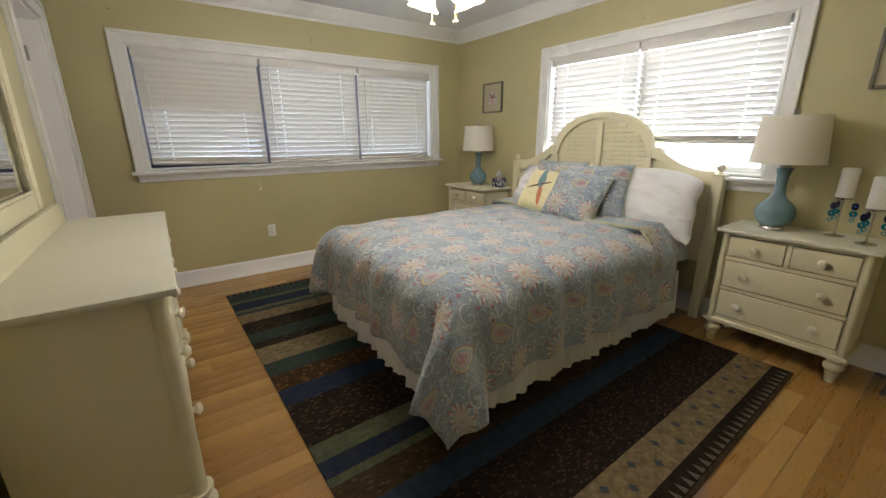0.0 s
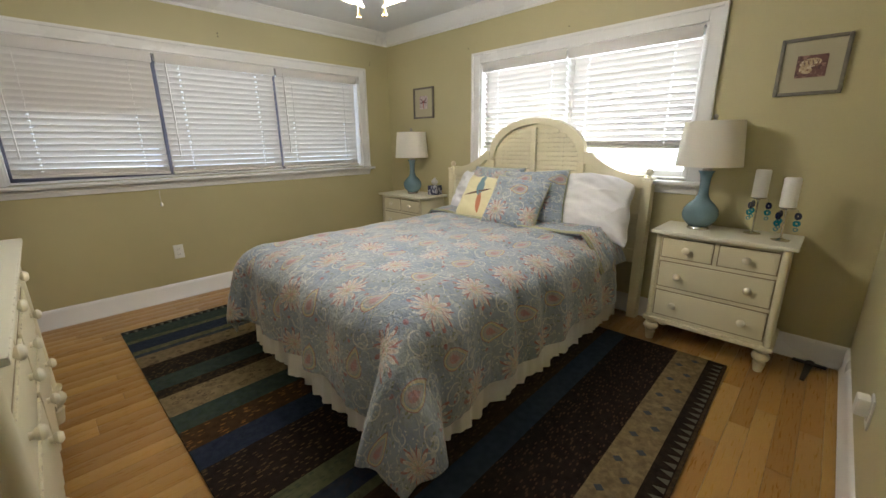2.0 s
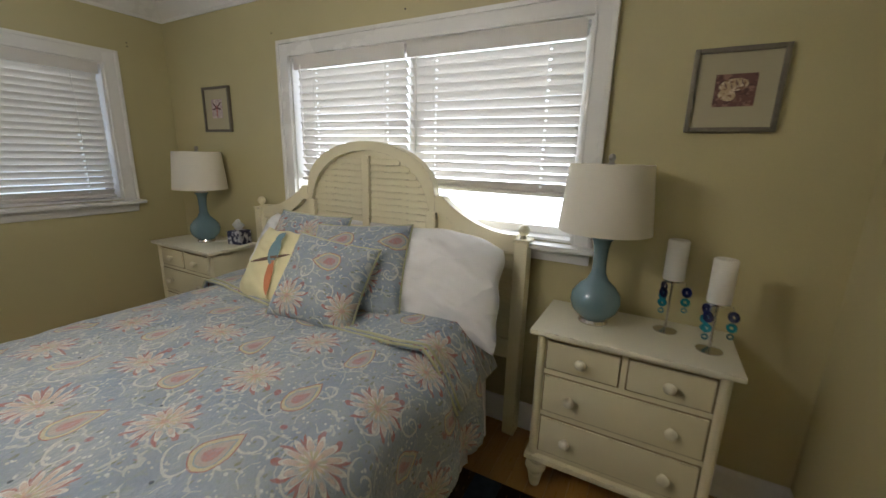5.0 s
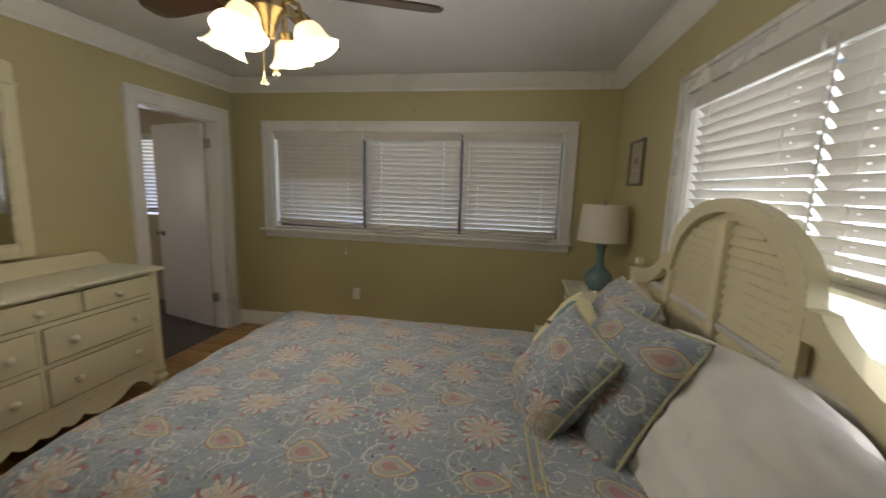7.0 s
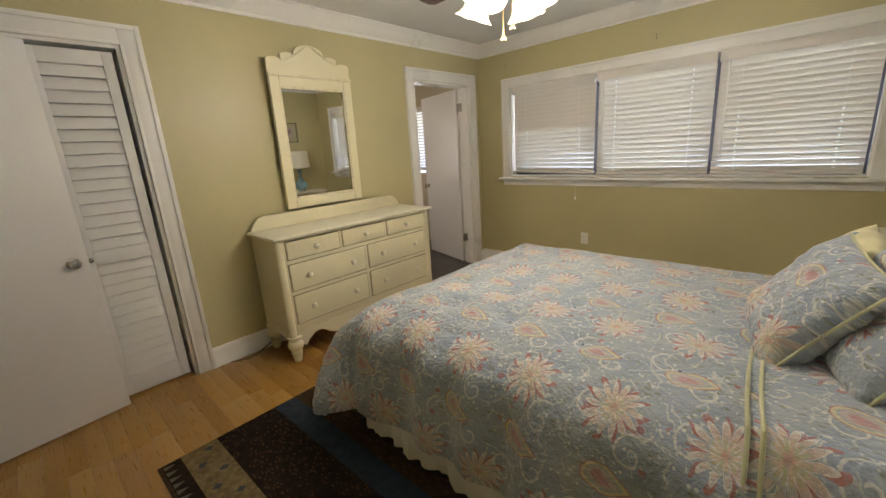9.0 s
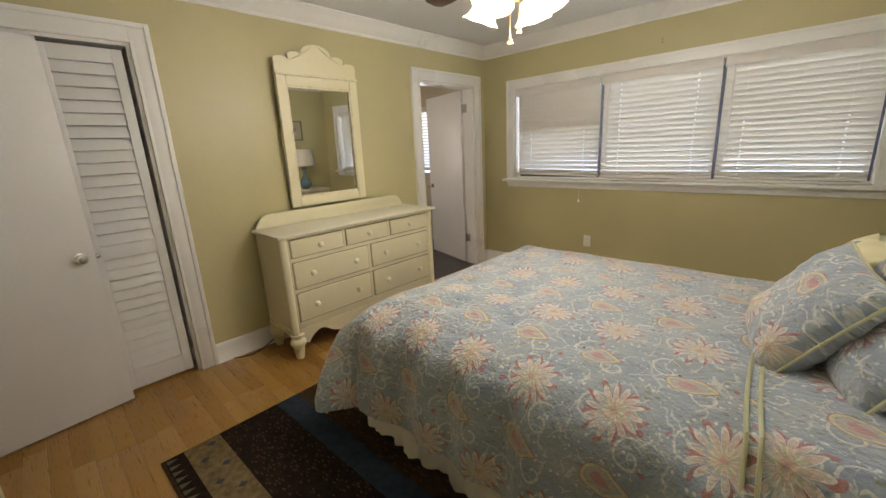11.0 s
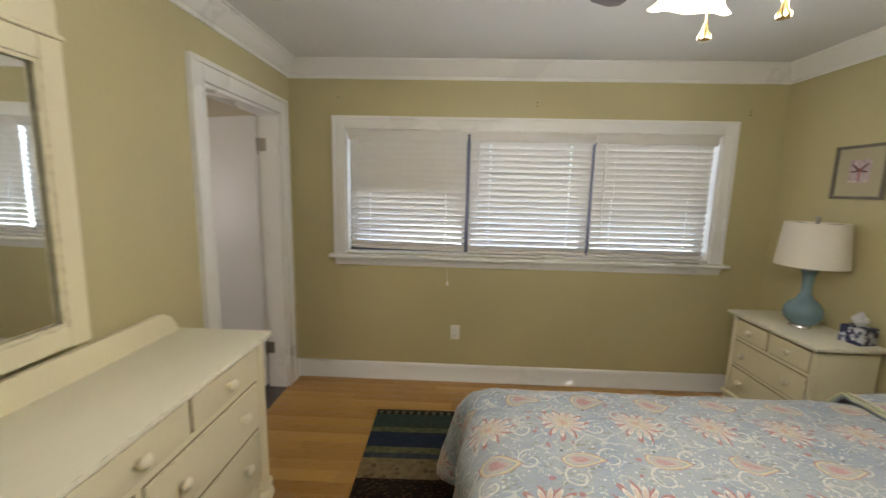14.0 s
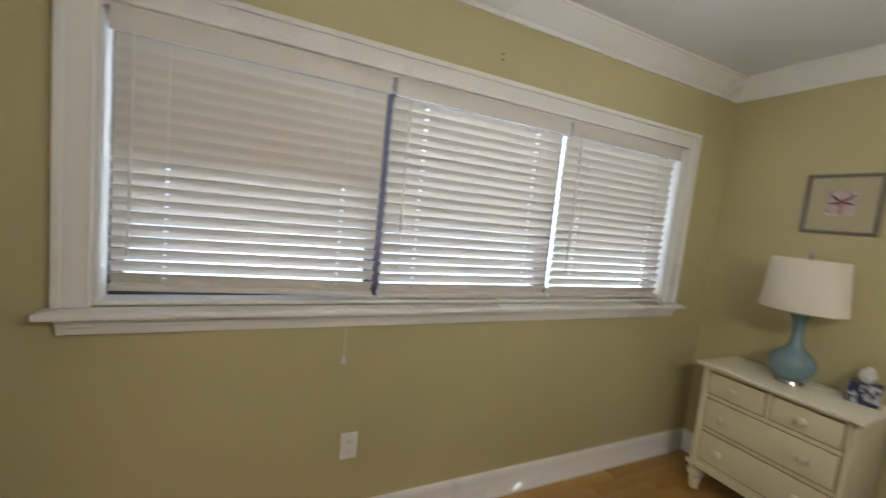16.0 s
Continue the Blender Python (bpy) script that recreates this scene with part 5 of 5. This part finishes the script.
def picture(m, w, h, fw, prints, frame_mat, mat_mat, label, group=""):
    """Framed picture in local xz, front towards -y, origin at its middle, wall at y = 0."""
    th = thing("framed_picture", label, "picture", m, group)
    a, c = w / 2, h / 2
    for nm, bx in (("frame_side", (-a, -a + fw, -0.022, 0, -c, c)), ("frame_side", (a - fw, a, -0.022, 0, -c, c)), ("frame_bottom", (-a + fw, a - fw, -0.0215, 0, -c, -c + fw)), ("frame_top", (-a + fw, a - fw, -0.0215, 0, c - fw, c))):
        part(nm, joined(bx, bevel=0.004), frame_mat, th)
    part("mat_board", boxed(-a + fw, a - fw, -0.010, -0.004, -c + fw, c - fw), mat_mat, th)
    for px, pz, pw, ph, mt in prints:
        part("print", boxed(px - pw / 2, px + pw / 2, -0.0115, -0.010, pz - ph / 2, pz + ph / 2), mt, th, "small botanical print")
    return th


P1 = print_mat("shell_print_ground", (0.16, 0.075, 0.06), (0.10, 0.045, 0.04), (0.30, 0.17, 0.13), 3)
P2 = print_mat("dragonfly_print_ground", (0.50, 0.42, 0.44), (0.40, 0.30, 0.33), (0.62, 0.54, 0.50), 9)
P3 = print_mat("pale_print", (0.40, 0.37, 0.30), (0.30, 0.27, 0.23), (0.46, 0.34, 0.27), -22)
SHELL = print_mat("painted_shell", (0.52, 0.40, 0.24), (0.72, 0.62, 0.44), (0.22, 0.11, 0.06), 12)
SKETCH = print_mat("faint_sketch", (0.34, 0.30, 0.24), (0.40, 0.34, 0.27), (0.28, 0.22, 0.17), 12)
INK = material("dark_print_ink", (0.10, 0.035, 0.045), 0.7)[0]
PINK = material("rose_print_ink", (0.42, 0.16, 0.15), 0.7)[0]


def oval(cx, cz, rx, rz, tilt=0.0, n=20):
    """Flat painted oval lying just proud of a print, in local xz."""
    c, q = math.cos(tilt), math.sin(tilt)
    pts = [(cx + rx * math.cos(2 * math.pi * k / n) * c - rz * math.sin(2 * math.pi * k / n) * q,
            cz + rx * math.cos(2 * math.pi * k / n) * q + rz * math.sin(2 * math.pi * k / n) * c) for k in range(n)]
    return prism(bmesh.new(), pts, Matrix(((1, 0, 0, 0), (0, 0, -1, -0.0114), (0, 1, 0, 0), (0, 0, 0, 1))), 0.0008)


pic = picture(pose(EAST, 3.549, 1.694, 0, 0, -90), 0.31, 0.312, 0.018, ((0.0, 0.005, 0.12, 0.13, P2),), SILVERF, MATBOARD, "small dark framed insect print with a cream mat", "small framed prints")
for a in ((-0.024, 0.028, 0.032, 0.006, -0.75), (0.024, 0.028, 0.032, 0.006, 0.75), (-0.026, 0.004, 0.026, 0.005, 0.15), (0.026, 0.004, 0.026, 0.005, -0.15)):
    part("painted_wing", oval(*a), INK, pic)
part("painted_body", oval(0.0, -0.012, 0.007, 0.046), PINK, pic)
pic = picture(pose(EAST, 0.478, 1.667, 0, 0, -90), 0.282, 0.293, 0.018, ((0.0, 0.0, 0.125, 0.112, P1),), SILVERF, MATBOARD, "small dark framed shell print with a cream mat", "small framed prints")
for a in ((-0.006, 0.018, 0.044, 0.022, 0.12), (-0.022, -0.016, 0.028, 0.020, -0.3)):
    part("painted_shell", oval(*a), SHELL, pic, "banded shell")
for k in range(4):
    part("painted_band", oval(-0.030 + 0.017 * k, 0.017 + 0.002 * k, 0.0026, 0.018 - 0.003 * abs(k - 1.5), 0.3), INK, pic)
pic = picture(pose(2.512, SOUTH, 1.729, 0, 0, 180), 0.80, 0.54, 0.045, ((-0.22, 0.02, 0.17, 0.36, P3), (0.0, 0.02, 0.17, 0.36, P3), (0.22, 0.02, 0.17, 0.36, P3)), BRONZEF, MATPALE, "wide bronze framed set of three pale prints")
for cx in (-0.22, 0.0, 0.22):
    part("painted_sketch", oval(cx, 0.0, 0.030, 0.10, 0.15), SKETCH, pic, "faint brown sketch")

# ---- rug ----
RUGM = pose(0.763, 3.668, 0.0, 0, 0, 1.2)
rug = thing("area_rug", "dark striped area rug with patterned bands under the bed", "rug", RUGM)
RW, RL = 2.36, 3.185
BL, NV, GR, TN, OL, RU, TE, BR = (0.018, 0.012, 0.009), (0.017, 0.023, 0.042), (0.030, 0.046, 0.034), (0.18, 0.135, 0.07), (0.080, 0.085, 0.045), (0.048, 0.024, 0.010), (0.030, 0.042, 0.058), (0.042, 0.027, 0.015)
GOLD, PALE, RUST = (0.125, 0.08, 0.035), (0.24, 0.19, 0.10), (0.27, 0.125, 0.03)
bands = ((0.0, 0.012, BR, GOLD, "plain", 60), (0.012, 0.055, BL, TE, "dots", 40), (0.055, 0.205, GR, TE, "plain", 50), (0.205, 0.255, OL, PALE, "swirl", 30), (0.255, 0.40, NV, TE, "plain", 40), (0.40, 0.455, OL, PALE, "plain", 40), (0.455, 0.50, TE, OL, "plain", 50),
         (0.50, 0.66, TN, BR, "dots", 20), (0.66, 0.85, BL, GOLD, "fern", 30), (0.85, 1.00, GR, TE, "plain", 50), (1.00, 1.09, BL, GOLD, "plain", 50),
         (1.09, 1.30, TN, BR, "swirl", 22), (1.30, 1.455, GR, TE, "plain", 40), (1.455, 1.615, RU, RUST, "fern", 22), (1.615, 1.765, NV, TE, "plain", 50), (1.765, 2.095, BL, GOLD, "fern", 26),
         (2.095, 2.205, OL, GR, "fern", 26), (2.205, 2.305, NV, BR, "plain", 32), (2.305, 2.35, OL, BR, "swirl", 24), (2.35, 2.49, BR, GOLD, "fern", 22), (2.49, 2.615, TE, NV, "plain", 60),
         (2.615, 2.925, BL, (0.10, 0.056, 0.03), "fern", 28), (2.925, 3.09, TN, BR, "plain", 50), (3.09, 3.170, BL, BR, "plain", 40), (3.170, RL, BR, GOLD, "plain", 60))
for i, (a, c2, g, f, kind, sc) in enumerate(bands):
    bm = bmesh.new()
    box(bm, 0, RW, -c2, -a, 0.001, 0.0105)
    part("rug_band", bm, rug_stripe("rug_band_%d" % i, g, f, kind, sc), rug)
# woven diamonds on the tan band and teeth along both ends
DIAM = mesh_of("diamond", prism(bmesh.new(), [(-0.019, 0), (0, -0.022), (0.019, 0), (0, 0.022)], Matrix(), 0.0012), material("slate_wool", (0.035, 0.042, 0.05), 0.95)[0])
TOOTH = mesh_of("tooth", prism(bmesh.new(), [(-0.016, 0), (0.016, 0), (0.0, 0.045)], Matrix(), 0.0012), material("olive_wool", (0.09, 0.085, 0.055), 0.95)[0])
for k in range(24):
    part("diamond", DIAM, None, rug, m=pose(0.05 + 0.097 * k, -2.975 - 0.062 * (k % 2), 0.0102))
for k in range(45):
    part("tooth", TOOTH, None, rug, m=pose(0.03 + 0.0518 * k, -3.165, 0.0102))
    part("tooth", TOOTH, None, rug, m=pose(0.03 + 0.0518 * k, -0.02, 0.0102, 0, 0, 180))

# ---- oak floor boards ----
floor_ob = thing("floor", "honey oak strip floor", "floor", kind="structure")
part("sub_floor", boxed(0, EAST, ENTRY_Y, NORTH, -0.10, -0.012), SUBFLOOR, floor_ob)
rng = random.Random(7)
pw = 0.082
rows_n = int((NORTH - ENTRY_Y) / pw) + 1
cache = {}
for r in range(rows_n):
    y = ENTRY_Y + pw * r
    yw = min(pw, NORTH - y)
    x = 0.0
    first = True
    while x < EAST - 1e-3:
        ln = rng.choice((0.55, 0.75, 0.95, 1.15, 1.35))
        if first:
            ln, first = ln * rng.choice((0.4, 0.7, 1.0)), False
        if EAST - x - ln < 0.25:
            ln = EAST - x
        ln = round(ln, 4)
        key = (ln, round(yw, 4))
        if key not in cache:
            cache[key] = mesh_of("plank", boxed(0.0006, ln - 0.0006, 0.0006, yw - 0.0006, -0.012, 0.0, bevel=0.0008), OAK)
        part("plank", cache[key], OAK, floor_ob, m=pose(x, y, 0))
        x += ln

# ---- small things ----
orn = thing("iron_cross", "small dark iron cross lying on the floor", "ornament", pose(3.46, 0.20, 0, 0, 0, -5))
part("shaft", prism(bmesh.new(), [(-0.15, -0.010), (0.12, -0.020), (0.15, 0.0), (0.12, 0.020), (-0.15, 0.010)], Matrix.Translation((0, 0, 0.001)), 0.012, 0.003), IRON, orn)
part("crossbar", prism(bmesh.new(), [(0.055, -0.075), (0.085, -0.075), (0.085, 0.075), (0.055, 0.075)], Matrix.Translation((0, 0, 0.013)), 0.010, 0.003), IRON, orn)
pts = [(0.03, 1.10, 0.006), (0.06, 1.13, 0.006), (0.085, 1.20, 0.006), (0.07, 1.28, 0.01), (0.045, 1.36, 0.03), (0.035, 1.42, 0.05)]
solid("power_cable", tube(bmesh.new(), pts, 0.004, 8), CABLE, "black power cable along the baseboard", "cable")
pts = [(3.44, 3.49, 0.757), (3.49, 3.44, 0.755), (3.54, 3.42, 0.755), (3.585, 3.41, 0.754)]
solid("lamp_cord", tube(bmesh.new(), pts, 0.0025, 8), PLASTIC, "thin white lamp cord on the nightstand", "cable")
for x in (1.215,):
    cord = thing("blind_cord", "white pull cord with a small knob under the sill", "cord", pose(x, NORTH - 0.03, 0))
    part("cord", tube(bmesh.new(), ((0, -0.058, 1.03), (0, -0.058, 0.845)), 0.0012, 6), CORD, cord)
    part("knob", turned(((0, 0.815), (0.008, 0.817), (0.010, 0.828), (0.005, 0.848), (0, 0.850)), 12, Matrix.Translation((0, -0.058, 0))), CORD, cord)
for x, z in ((0.37, 2.20), (1.84, 2.18), (1.84, 2.155), (3.36, 2.14), (3.36, 2.115)):
    solid("wall_screw", turned(((0, 0.003), (0.004, 0.0025), (0.005, 0)), 10, pose(x, NORTH, z, 90, 0, 0)), IRON, "small dark screw in the painted wall", "screw", group="wall screws")
for y in (2.93, 1.92, 0.80):
    solid("wall_screw", turned(((0, 0.003), (0.004, 0.0025), (0.005, 0)), 10, pose(EAST, y, 2.13, 0, -90, 0)), IRON, "small dark screw in the painted wall", "screw", group="wall screws")
